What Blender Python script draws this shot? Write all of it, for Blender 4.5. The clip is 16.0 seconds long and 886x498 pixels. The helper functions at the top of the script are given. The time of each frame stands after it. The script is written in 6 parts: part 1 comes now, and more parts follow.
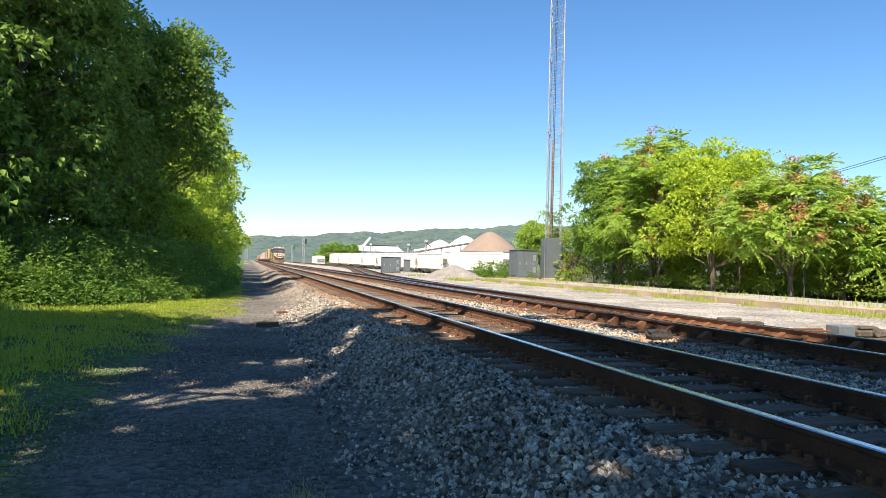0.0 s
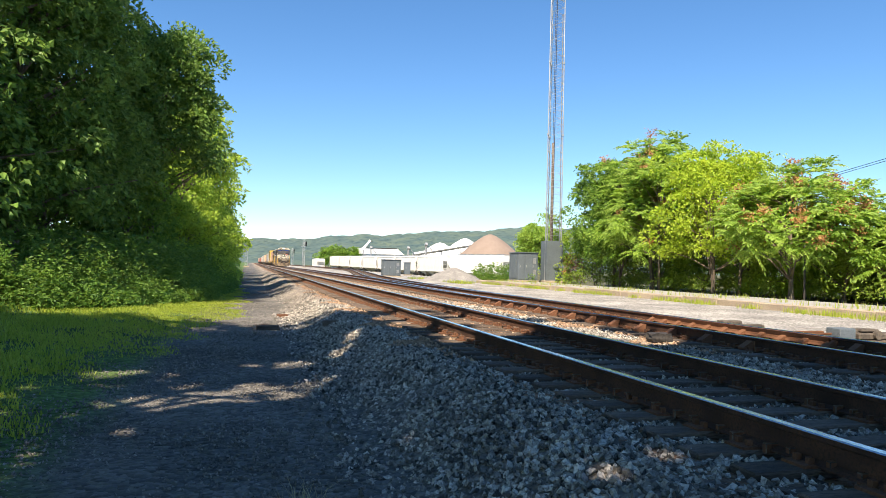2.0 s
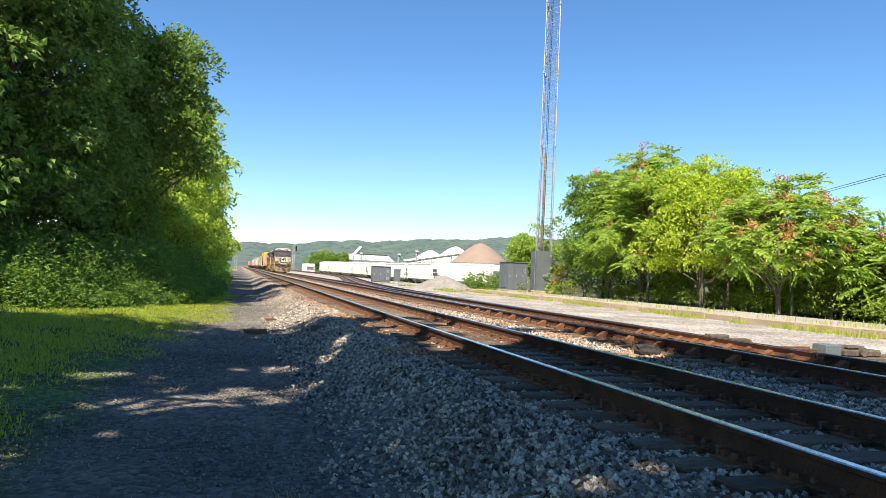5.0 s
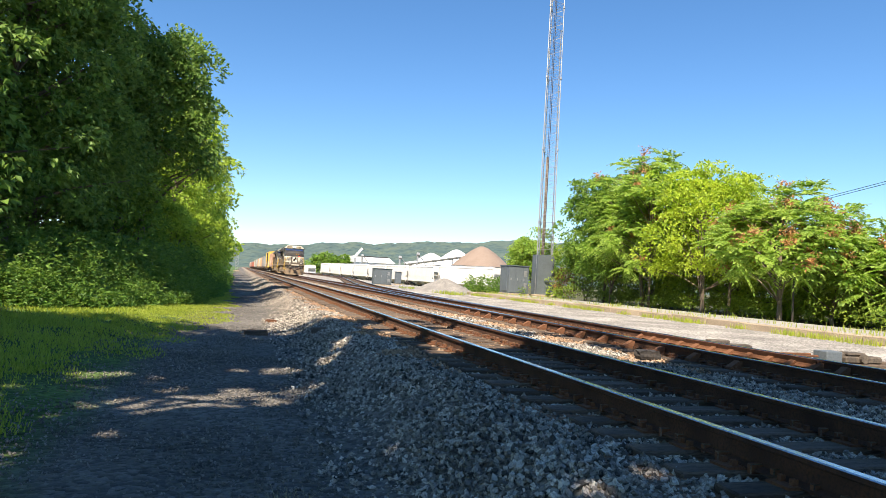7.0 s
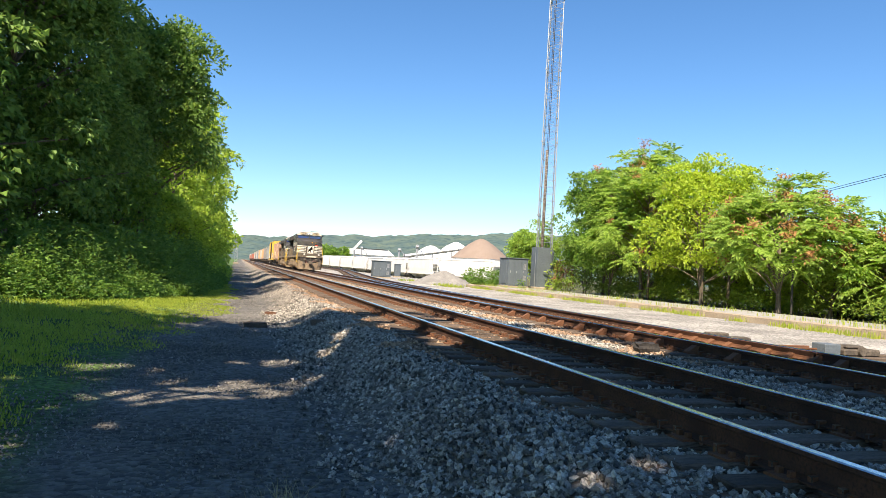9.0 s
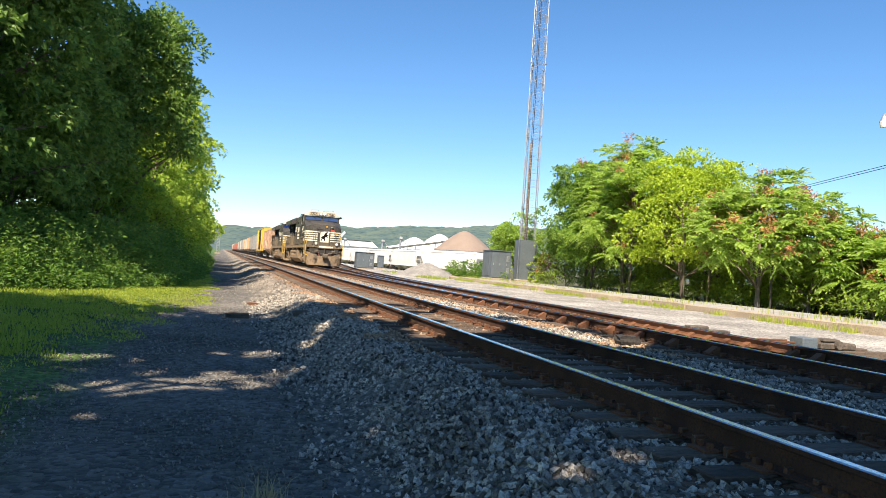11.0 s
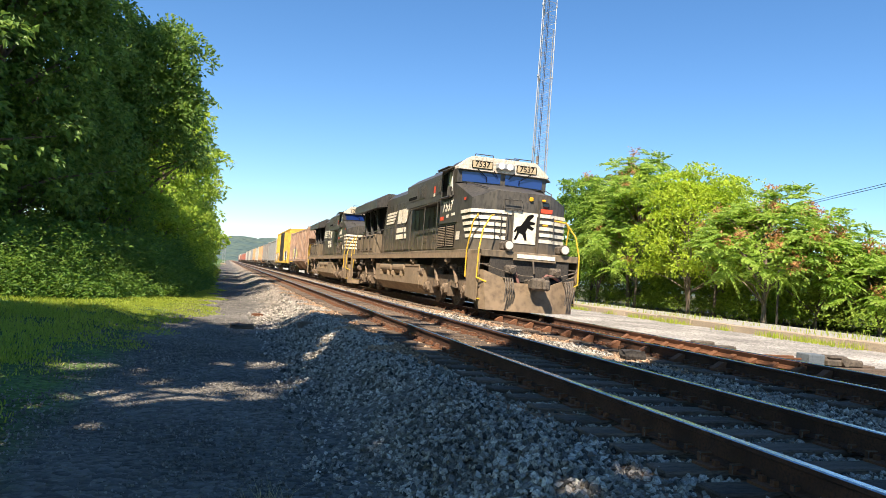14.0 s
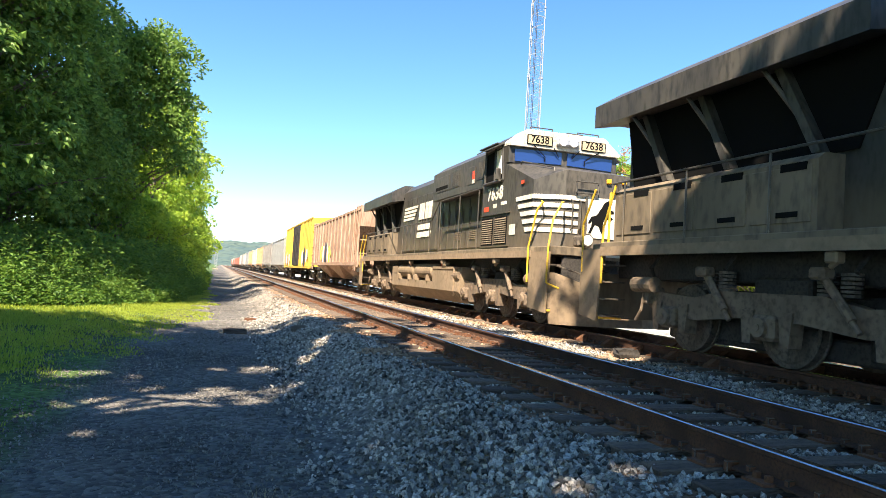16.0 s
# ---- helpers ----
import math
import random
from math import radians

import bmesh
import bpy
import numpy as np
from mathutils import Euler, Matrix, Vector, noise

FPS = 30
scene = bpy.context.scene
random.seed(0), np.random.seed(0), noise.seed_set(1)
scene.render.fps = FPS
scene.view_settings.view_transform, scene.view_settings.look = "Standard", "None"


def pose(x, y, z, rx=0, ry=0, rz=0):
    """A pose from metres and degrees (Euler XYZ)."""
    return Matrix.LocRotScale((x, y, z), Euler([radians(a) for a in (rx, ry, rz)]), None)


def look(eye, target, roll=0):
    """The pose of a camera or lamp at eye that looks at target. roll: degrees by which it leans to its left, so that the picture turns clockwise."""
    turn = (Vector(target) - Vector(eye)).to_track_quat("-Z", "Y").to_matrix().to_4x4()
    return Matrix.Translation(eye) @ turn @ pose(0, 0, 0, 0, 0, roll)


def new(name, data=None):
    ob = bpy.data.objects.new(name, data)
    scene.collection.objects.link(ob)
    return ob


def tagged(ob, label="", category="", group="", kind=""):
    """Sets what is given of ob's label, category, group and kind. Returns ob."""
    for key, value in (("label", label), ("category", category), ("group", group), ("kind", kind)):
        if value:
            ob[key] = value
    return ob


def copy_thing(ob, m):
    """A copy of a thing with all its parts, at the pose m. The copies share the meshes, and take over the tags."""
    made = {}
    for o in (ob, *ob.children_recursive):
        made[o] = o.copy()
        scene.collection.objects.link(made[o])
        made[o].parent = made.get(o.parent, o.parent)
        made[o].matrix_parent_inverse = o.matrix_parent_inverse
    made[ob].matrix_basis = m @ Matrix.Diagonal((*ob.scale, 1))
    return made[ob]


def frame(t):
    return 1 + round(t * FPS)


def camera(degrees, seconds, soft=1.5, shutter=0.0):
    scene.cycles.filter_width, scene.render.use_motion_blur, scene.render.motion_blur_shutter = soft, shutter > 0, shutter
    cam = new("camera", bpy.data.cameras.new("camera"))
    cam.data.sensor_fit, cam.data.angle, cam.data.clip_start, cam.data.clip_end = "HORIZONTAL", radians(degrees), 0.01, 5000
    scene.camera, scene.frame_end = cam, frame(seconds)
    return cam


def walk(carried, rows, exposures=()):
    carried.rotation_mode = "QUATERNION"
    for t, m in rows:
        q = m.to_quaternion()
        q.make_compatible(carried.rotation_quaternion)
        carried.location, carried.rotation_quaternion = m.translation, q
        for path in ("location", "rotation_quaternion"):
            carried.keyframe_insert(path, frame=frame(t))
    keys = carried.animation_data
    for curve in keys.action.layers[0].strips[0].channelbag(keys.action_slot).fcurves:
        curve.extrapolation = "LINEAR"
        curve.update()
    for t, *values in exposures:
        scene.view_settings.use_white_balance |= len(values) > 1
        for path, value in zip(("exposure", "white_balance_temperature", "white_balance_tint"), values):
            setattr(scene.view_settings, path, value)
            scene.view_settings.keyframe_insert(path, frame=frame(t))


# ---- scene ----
# Right is +x, along the tracks is +y, z = 0 is the top of the rails.
EYE = (0.0, 0.0, 0.935)
# seconds, turn to the right of the tracks, tilt up, lean (degrees)
TURNS = [
    (0.0, 15.26, 1.22, 1.46),
    (0.5, 15.26, 1.28, 1.47),
    (1.0, 15.23, 1.32, 1.67),
    (1.5, 15.21, 1.41, 1.50),
    (2.0, 15.24, 1.44, 1.44),
    (2.5, 15.44, 1.52, 1.56),
    (3.0, 15.51, 1.60, 1.15),
    (3.5, 15.98, 1.83, 2.04),
    (4.0, 16.10, 1.92, 2.31),
    (6.5, 15.84, 2.34, 3.34),
    (7.0, 15.88, 2.33, 3.26),
    (7.5, 15.87, 2.16, 3.17),
    (8.0, 15.89, 2.00, 3.17),
    (8.5, 15.91, 1.90, 3.15),
    (9.0, 15.97, 1.72, 3.32),
    (11.5, 17.69, 1.11, 3.66),
    (12.0, 17.89, 1.43, 3.51),
    (12.5, 17.55, 1.62, 3.97),
    (13.0, 17.19, 2.15, 4.19),
    (13.5, 16.97, 2.21, 4.30),
    (14.0, 16.85, 2.14, 4.29),
    (14.5, 16.85, 1.90, 4.07),
    (15.0, 16.91, 1.85, 3.89),
    (15.5, 17.31, 2.17, 3.41),
    (16.0, 17.45, 2.31, 3.43),
]


def aim(turn, tilt, lean):
    a, b = radians(turn), radians(tilt)
    way = Vector((math.sin(a) * math.cos(b), math.cos(a) * math.cos(b), math.sin(b)))
    return look(EYE, Vector(EYE) + way * 10, lean)


cam = camera(64.2, 16.0, soft=0.6, shutter=0.0)
walk(cam, [(t, aim(a, b, c)) for t, a, b, c in TURNS],
     exposures=[(0.0, 1.22), (13.5, 1.22), (14.5, 1.32), (15.0, 1.56), (15.5, 1.78), (16.0, 1.86)])

# ---------------------------------------------------------------- light
SUN_AZ, SUN_EL = radians(215), radians(50)      # behind and to the left of the camera
world = bpy.data.worlds.new("sky")
scene.world = world
world.use_nodes = True
wn = world.node_tree
bg = wn.nodes["Background"]
sky = wn.nodes.new("ShaderNodeTexSky")
sky.sky_type = "NISHITA"
sky.sun_disc = False
sky.sun_elevation, sky.sun_rotation = SUN_EL, SUN_AZ
sky.altitude, sky.air_density, sky.dust_density, sky.ozone_density = 200, 1.0, 0.05, 5.0
tint = wn.nodes.new("ShaderNodeHueSaturation")      # a clear, deep blue summer sky
tint.inputs["Saturation"].default_value, tint.inputs["Hue"].default_value = 1.15, 0.5
wn.links.new(sky.outputs[0], tint.inputs["Color"])
wn.links.new(tint.outputs[0], bg.inputs[0])
bg.inputs[1].default_value = 0.078
sun = new("sun", bpy.data.lights.new("sun", "SUN"))
sun.data.energy, sun.data.angle, sun.data.color = 5.0, radians(0.5), (1.0, 0.86, 0.68)
to_sun = Vector((math.sin(SUN_AZ) * math.cos(SUN_EL), math.cos(SUN_AZ) * math.cos(SUN_EL), math.sin(SUN_EL)))
sun.matrix_basis = look((0, 0, 60), Vector((0, 0, 60)) - to_sun)


# ---------------------------------------------------------------- materials
def surface(name, a, b, scale=3.0, rough=0.7, metal=0.0, bump=0.15, grain=40.0, c=None, rand=0.0, island=0.0, stretch=(1, 1, 1), spec=0.3, patch=0.5):
    """Two colours mixed by a broad noise, a third by a fine grain, with relief."""
    m = bpy.data.materials.new(name)
    m.use_nodes = True
    t = m.node_tree
    n, ln = t.nodes, t.links.new
    p = n["Principled BSDF"]
    co = n.new("ShaderNodeTexCoord")
    mp = n.new("ShaderNodeMapping")
    mp.inputs["Scale"].default_value = stretch
    ln(co.outputs["Object"], mp.inputs[0])
    big = n.new("ShaderNodeTexNoise")
    big.inputs["Scale"].default_value, big.inputs["Detail"].default_value, big.inputs["Roughness"].default_value = scale, 5, 0.6
    ln(mp.outputs[0], big.inputs["Vector"])
    ramp = n.new("ShaderNodeMapRange")
    ramp.inputs["From Min"].default_value, ramp.inputs["From Max"].default_value = patch - 0.14, patch + 0.14
    ln(big.outputs["Fac"], ramp.inputs["Value"])
    mix = n.new("ShaderNodeMix")
    mix.data_type = "RGBA"
    mix.inputs["A"].default_value, mix.inputs["B"].default_value = (*a, 1), (*b, 1)
    ln(ramp.outputs[0], mix.inputs["Factor"])
    fine = n.new("ShaderNodeTexNoise")
    fine.inputs["Scale"].default_value, fine.inputs["Detail"].default_value = grain, 3
    ln(mp.outputs[0], fine.inputs["Vector"])
    fr = n.new("ShaderNodeMapRange")
    fr.inputs["From Min"].default_value, fr.inputs["From Max"].default_value = 0.45, 0.72
    ln(fine.outputs["Fac"], fr.inputs["Value"])
    mix2 = n.new("ShaderNodeMix")
    mix2.data_type = "RGBA"
    third = c or tuple(0.6 * x for x in a)
    mix2.inputs["B"].default_value = (*third, 1)
    ln(mix.outputs["Result"], mix2.inputs["A"])
    ln(fr.outputs[0], mix2.inputs["Factor"])
    col = mix2.outputs["Result"]
    for kind, amount in (("obj", rand), ("isl", island)):
        if amount:
            src = n.new("ShaderNodeObjectInfo").outputs["Random"] if kind == "obj" else n.new("ShaderNodeNewGeometry").outputs["Random Per Island"]
            mr = n.new("ShaderNodeMapRange")
            mr.inputs["To Min"].default_value, mr.inputs["To Max"].default_value = 1 - amount, 1 + amount
            ln(src, mr.inputs["Value"])
            hsv = n.new("ShaderNodeHueSaturation")
            ln(mr.outputs[0], hsv.inputs["Value"])
            ln(col, hsv.inputs["Color"])
            col = hsv.outputs[0]
    ln(col, p.inputs["Base Color"])
    rr = n.new("ShaderNodeMapRange")
    rr.inputs["To Min"].default_value, rr.inputs["To Max"].default_value = max(0.05, rough - 0.12), min(1, rough + 0.12)
    ln(big.outputs["Fac"], rr.inputs["Value"])
    ln(rr.outputs[0], p.inputs["Roughness"])
    p.inputs["Metallic"].default_value = metal
    p.inputs["Specular IOR Level"].default_value = spec
    if bump:
        bp = n.new("ShaderNodeBump")
        bp.inputs["Strength"].default_value, bp.inputs["Distance"].default_value = bump, 0.02
        ln(fine.outputs["Fac"], bp.inputs["Height"])
        ln(bp.outputs[0], p.inputs["Normal"])
    return m


def leafy(name, a, b, glow=0.35, rough=0.5):
    """Leaves: colour differs from leaf to leaf, light shines through a little."""
    m = bpy.data.materials.new(name)
    m.use_nodes = True
    t = m.node_tree
    n, ln = t.nodes, t.links.new
    p, out = n["Principled BSDF"], n["Material Output"]
    geo = n.new("ShaderNodeNewGeometry")
    co = n.new("ShaderNodeTexCoord")
    big = n.new("ShaderNodeTexNoise")
    big.inputs["Scale"].default_value = 0.6
    ln(co.outputs["Object"], big.inputs["Vector"])
    add = n.new("ShaderNodeMath")
    add.operation = "ADD"
    ln(geo.outputs["Random Per Island"], add.inputs[0])
    ln(big.outputs["Fac"], add.inputs[1])
    mr = n.new("ShaderNodeMapRange")
    mr.inputs["From Min"].default_value, mr.inputs["From Max"].default_value = 0.35, 1.25
    ln(add.outputs[0], mr.inputs["Value"])
    mix = n.new("ShaderNodeMix")
    mix.data_type = "RGBA"
    mix.inputs["A"].default_value, mix.inputs["B"].default_value = (*a, 1), (*b, 1)
    ln(mr.outputs[0], mix.inputs["Factor"])
    ln(mix.outputs["Result"], p.inputs["Base Color"])
    p.inputs["Roughness"].default_value = rough
    p.inputs["Specular IOR Level"].default_value = 0.35
    tr = n.new("ShaderNodeBsdfTranslucent")
    hs = n.new("ShaderNodeHueSaturation")
    hs.inputs["Hue"].default_value, hs.inputs["Value"].default_value = 0.48, 1.5
    ln(mix.outputs["Result"], hs.inputs["Color"])
    ln(hs.outputs[0], tr.inputs[0])
    ms = n.new("ShaderNodeMixShader")
    ms.inputs[0].default_value = glow
    ln(p.outputs[0], ms.inputs[1])
    ln(tr.outputs[0], ms.inputs[2])
    ln(ms.outputs[0], out.inputs[0])
    return m


def plain(name, col, rough=0.5, metal=0.0, emit=0.0, spec=0.4):
    m = bpy.data.materials.new(name)
    m.use_nodes = True
    p = m.node_tree.nodes["Principled BSDF"]
    p.inputs["Base Color"].default_value = (*col, 1)
    p.inputs["Roughness"].default_value, p.inputs["Metallic"].default_value = rough, metal
    p.inputs["Specular IOR Level"].default_value = spec
    if emit:
        p.inputs["Emission Color"].default_value, p.inputs["Emission Strength"].default_value = (*col, 1), emit
    return m


M = {}
M["stone"] = surface("ballast stone", (0.24, 0.222, 0.195), (0.42, 0.38, 0.325), 2.0, 0.85, bump=0.3, grain=60, c=(0.10, 0.094, 0.086), island=0.85)
# Darker copy of the ballast stone, offsetting the sun on the far stretch.
M["sunlit_stone"] = surface("grey ballast stone for the sunlit stretch", (0.215, 0.195, 0.17), (0.32, 0.285, 0.245), 2.0, 0.9, bump=0.3, grain=60, c=(0.12, 0.11, 0.10), island=0.6)
M["heap_stone"] = surface("grey crushed stone", (0.20, 0.19, 0.18), (0.29, 0.275, 0.255), 1.5, 0.95, bump=0.9, grain=14, c=(0.11, 0.105, 0.10))
M["rusty_stone"] = surface("rust stained ballast stone", (0.30, 0.19, 0.115), (0.38, 0.27, 0.18), 2.0, 0.9, bump=0.3, grain=60, c=(0.17, 0.11, 0.075), island=0.5)
M["cinder"] = surface("dark cinders", (0.15, 0.142, 0.13), (0.26, 0.24, 0.21), 2.0, 0.95, bump=0.3, grain=60, c=(0.06, 0.058, 0.056), island=0.4)
M["tie"] = surface("old timber", (0.10, 0.075, 0.056), (0.17, 0.127, 0.095), 2.0, 0.9, bump=0.5, grain=30, c=(0.05, 0.038, 0.03), rand=0.3, stretch=(0.6, 5, 5))
M["rust"] = surface("rusty steel", (0.11, 0.047, 0.024), (0.19, 0.088, 0.045), 3.0, 0.85, 0.0, 0.3, 50, c=(0.10, 0.045, 0.025))
M["rail_side"] = surface("brown rail web", (0.058, 0.028, 0.018), (0.11, 0.052, 0.03), 3.0, 0.85, 0, 0.2, 50, c=(0.045, 0.025, 0.018))
M["railhead"] = surface("polished rail head", (0.70, 0.69, 0.68), (0.60, 0.59, 0.58), 1.5, 0.2, 1.0, 0.0, 30, c=(0.35, 0.33, 0.32))
M["bark"] = surface("bark", (0.16, 0.125, 0.095), (0.25, 0.20, 0.155), 2.5, 0.9, bump=0.8, grain=20, c=(0.07, 0.055, 0.04), stretch=(3, 3, 0.6))
# Darker green: part of the wood's shade is put into this colour.
M["leaf_dark"] = leafy("shade-dark locust leaves", (0.055, 0.130, 0.026), (0.18, 0.30, 0.058), 0.42)
M["leaf_mid"] = leafy("maple leaves", (0.11, 0.215, 0.028), (0.30, 0.41, 0.055), 0.48)
M["leaf_sumac"] = leafy("sumac leaves", (0.15, 0.285, 0.042), (0.34, 0.47, 0.09), 0.52)
# Brighter green: the sun on the path trees is put into it.
M["leaf_lit"] = leafy("sun-bright green leaves", (0.15, 0.275, 0.032), (0.36, 0.48, 0.065), 0.5)
M["leaf_green"] = leafy("dense green leaves", (0.07, 0.165, 0.022), (0.20, 0.33, 0.045), 0.42)
M["leaf_yellow"] = leafy("yellow green leaves", (0.18, 0.31, 0.025), (0.42, 0.53, 0.055), 0.5)
M["leaf_weed"] = leafy("weed leaves", (0.058, 0.145, 0.026), (0.17, 0.29, 0.047), 0.44)
M["grass"] = leafy("grass blades", (0.17, 0.27, 0.025), (0.36, 0.42, 0.06), 0.52)
M["straw"] = leafy("dry grass", (0.30, 0.25, 0.12), (0.42, 0.36, 0.18), 0.2)
M["bloom"] = leafy("rust red seed heads", (0.27, 0.115, 0.04), (0.42, 0.23, 0.085), 0.15)
M["concrete"] = surface("weathered concrete", (0.42, 0.345, 0.25), (0.33, 0.265, 0.19), 1.4, 0.9, bump=0.4, grain=25, c=(0.24, 0.20, 0.155))
M["slab"] = surface("pale paving", (0.36, 0.345, 0.315), (0.28, 0.265, 0.24), 0.8, 0.9, bump=0.2, grain=20, c=(0.28, 0.27, 0.25))
M["grey_paint"] = surface("grey painted steel", (0.135, 0.16, 0.18), (0.11, 0.13, 0.146), 1.2, 0.5, 0.1, 0.05, 30, c=(0.085, 0.10, 0.11))
M["galv"] = surface("galvanised steel", (0.46, 0.47, 0.48), (0.36, 0.37, 0.38), 2.0, 0.5, 0.6, 0.05, 30, c=(0.30, 0.30, 0.31))
M["white_car"] = surface("white car paint", (0.80, 0.79, 0.76), (0.72, 0.70, 0.66), 0.7, 0.5, 0, 0.03, 8, c=(0.62, 0.59, 0.54))
M["white_roof"] = surface("white roof sheet", (0.82, 0.82, 0.81), (0.74, 0.74, 0.73), 0.15, 0.55, 0, 0.03, 3, c=(0.66, 0.66, 0.65))
M["brown_pile"] = surface("brown shingle roof", (0.255, 0.20, 0.163), (0.22, 0.17, 0.137), 0.3, 0.95, 0, 0.3, 6, c=(0.20, 0.145, 0.115))
M["dark"] = surface("dark underframe", (0.035, 0.032, 0.03), (0.06, 0.052, 0.045), 2.0, 0.8, 0, 0.1, 20)
# Distance haze is mixed into the ridge's colour as blue-grey.
M["hill"] = surface("hazy far woods", (0.066, 0.105, 0.10), (0.105, 0.14, 0.105), 0.02, 1.0, 0, 1.0, 0.08, c=(0.03, 0.06, 0.07))


# ---------------------------------------------------------------- mesh helpers
def mesh_ob(name, verts, faces, mats, parent=None, idx=None, smooth=False):
    me = bpy.data.meshes.new(name)
    me.from_pydata([tuple(v) for v in verts], [], faces)
    for m in mats:
        me.materials.append(m)
    if idx is not None:
        me.polygons.foreach_set("material_index", idx)
    if smooth:
        me.polygons.foreach_set("use_smooth", [True] * len(me.polygons))
    me.update()
    ob = new(name, me)
    ob.parent = parent
    return ob


def tri_ob(name, V, F, material, parent=None, smooth=False):
    """A mesh from arrays of corners and triangles."""
    me = bpy.data.meshes.new(name)
    me.vertices.add(len(V))
    me.vertices.foreach_set("co", np.asarray(V, np.float32).ravel())
    me.loops.add(len(F) * 3)
    me.loops.foreach_set("vertex_index", np.asarray(F, np.int32).ravel())
    me.polygons.add(len(F))
    me.polygons.foreach_set("loop_start", np.arange(0, len(F) * 3, 3, dtype=np.int32))
    me.polygons.foreach_set("use_smooth", np.full(len(F), smooth))
    me.materials.append(material)
    me.update(calc_edges=True)
    ob = new(name, me)
    ob.parent = parent
    return ob


def part(name, bm, material, parent, label="", smooth=False):
    me = bpy.data.meshes.new(name)
    bmesh.ops.recalc_face_normals(bm, faces=bm.faces)
    bm.to_mesh(me)
    bm.free()
    for m in material if isinstance(material, (list, tuple)) else [material]:
        me.materials.append(m)
    if smooth:
        me.polygons.foreach_set("use_smooth", [True] * len(me.polygons))
    ob = new(name, me)
    ob.parent = parent
    return tagged(ob, label)


def empty(name, x=0, y=0, z=0):
    ob = new(name)
    ob.location = (x, y, z)
    return ob


def box(bm, x0, x1, y0, y1, z0, z1, bevel=0.0, mi=0):
    r = bmesh.ops.create_cube(bm, size=1, matrix=Matrix.LocRotScale(((x0 + x1) / 2, (y0 + y1) / 2, (z0 + z1) / 2), None, (abs(x1 - x0), abs(y1 - y0), abs(z1 - z0))))
    fs = list({f for v in r["verts"] for f in v.link_faces})
    for f in fs:
        f.material_index = mi
    if bevel:
        es = list({e for v in r["verts"] for e in v.link_edges})
        bmesh.ops.bevel(bm, geom=es, offset=bevel, segments=1, affect="EDGES")
    return bm


def rod(bm, p, q, r, n=6, r2=None, mi=0):
    p, q = Vector(p), Vector(q)
    d = q - p
    if d.length < 1e-5:
        return bm
    m = Matrix.Translation((p + q) / 2) @ d.to_track_quat("Z", "Y").to_matrix().to_4x4()
    res = bmesh.ops.create_cone(bm, cap_ends=True, segments=n, radius1=r, radius2=r if r2 is None else r2, depth=d.length, matrix=m)
    if mi:
        for f in {f for v in res["verts"] for f in v.link_faces}:
            f.material_index = mi
    return bm


def pipe(bm, pts, r, n=6):
    for a, b in zip(pts[:-1], pts[1:]):
        rod(bm, a, b, r, n)
    return bm


def tube(bm, pts, radii, n=7):
    rings = []
    for i, p in enumerate(pts):
        d = (Vector(pts[min(i + 1, len(pts) - 1)]) - Vector(pts[max(i - 1, 0)])).normalized()
        u = d.cross(Vector((0.3, 1, 0.1))).normalized()
        w = d.cross(u)
        rings.append([bm.verts.new(Vector(p) + (u * math.cos(a) + w * math.sin(a)) * radii[i]) for a in [k * 2 * math.pi / n for k in range(n)]])
    for a, b in zip(rings[:-1], rings[1:]):
        for k in range(n):
            bm.faces.new((a[k], a[(k + 1) % n], b[(k + 1) % n], b[k]))


def prism(bm, outline, y0, y1, axis="y", mi=0):
    """An outline of (u, v) pushed from y0 to y1: u, v are x, z along y; y, z along x; x, y along z."""
    def at(u, v, w):
        return (u, w, v) if axis == "y" else (w, u, v) if axis == "x" else (u, v, w)
    a = [bm.verts.new(at(u, v, y0)) for u, v in outline]
    b = [bm.verts.new(at(u, v, y1)) for u, v in outline]
    k = len(outline)
    fs = [bm.faces.new(a), bm.faces.new(b[::-1])]
    for i in range(k):
        fs.append(bm.faces.new((a[i], b[i], b[(i + 1) % k], a[(i + 1) % k])))
    for f in fs:
        f.material_index = mi
    return bm


def nz(x, y, s=1.0, seed=0.0):
    return noise.noise(Vector((x * s, y * s, seed)))


def smooth01(a, b, x):
    u = np.clip((x - a) / (b - a), 0, 1)
    return u * u * (3 - 2 * u)


# ---------------------------------------------------------------- ground
def ground_z(x, y):
    z = -0.65 + 0.42 * smooth01(1.0, 2.25, x) - 0.02 * smooth01(2.3, 2.6, x) - 0.19 * smooth01(10.2, 11.4, x)
    z = z - 1.1 * smooth01(24, 31, x) * smooth01(72, 100, y)
    z = z + 0.12 * smooth01(-1.4, -3.0, x) + 0.5 * smooth01(-3.5, -9, x)
    return z


def grid_axis(fine0, fine1, step, far0, far1, grow=1.25):
    a = list(np.arange(fine0, fine1 + 1e-6, step))
    s, x = step, fine1
    while x < far1:
        s *= grow
        x = min(x + s, far1)
        a.append(x)
    s, x = step, fine0
    while x > far0:
        s *= grow
        x = max(x - s, far0)
        a.insert(0, x)
    return np.array(a)


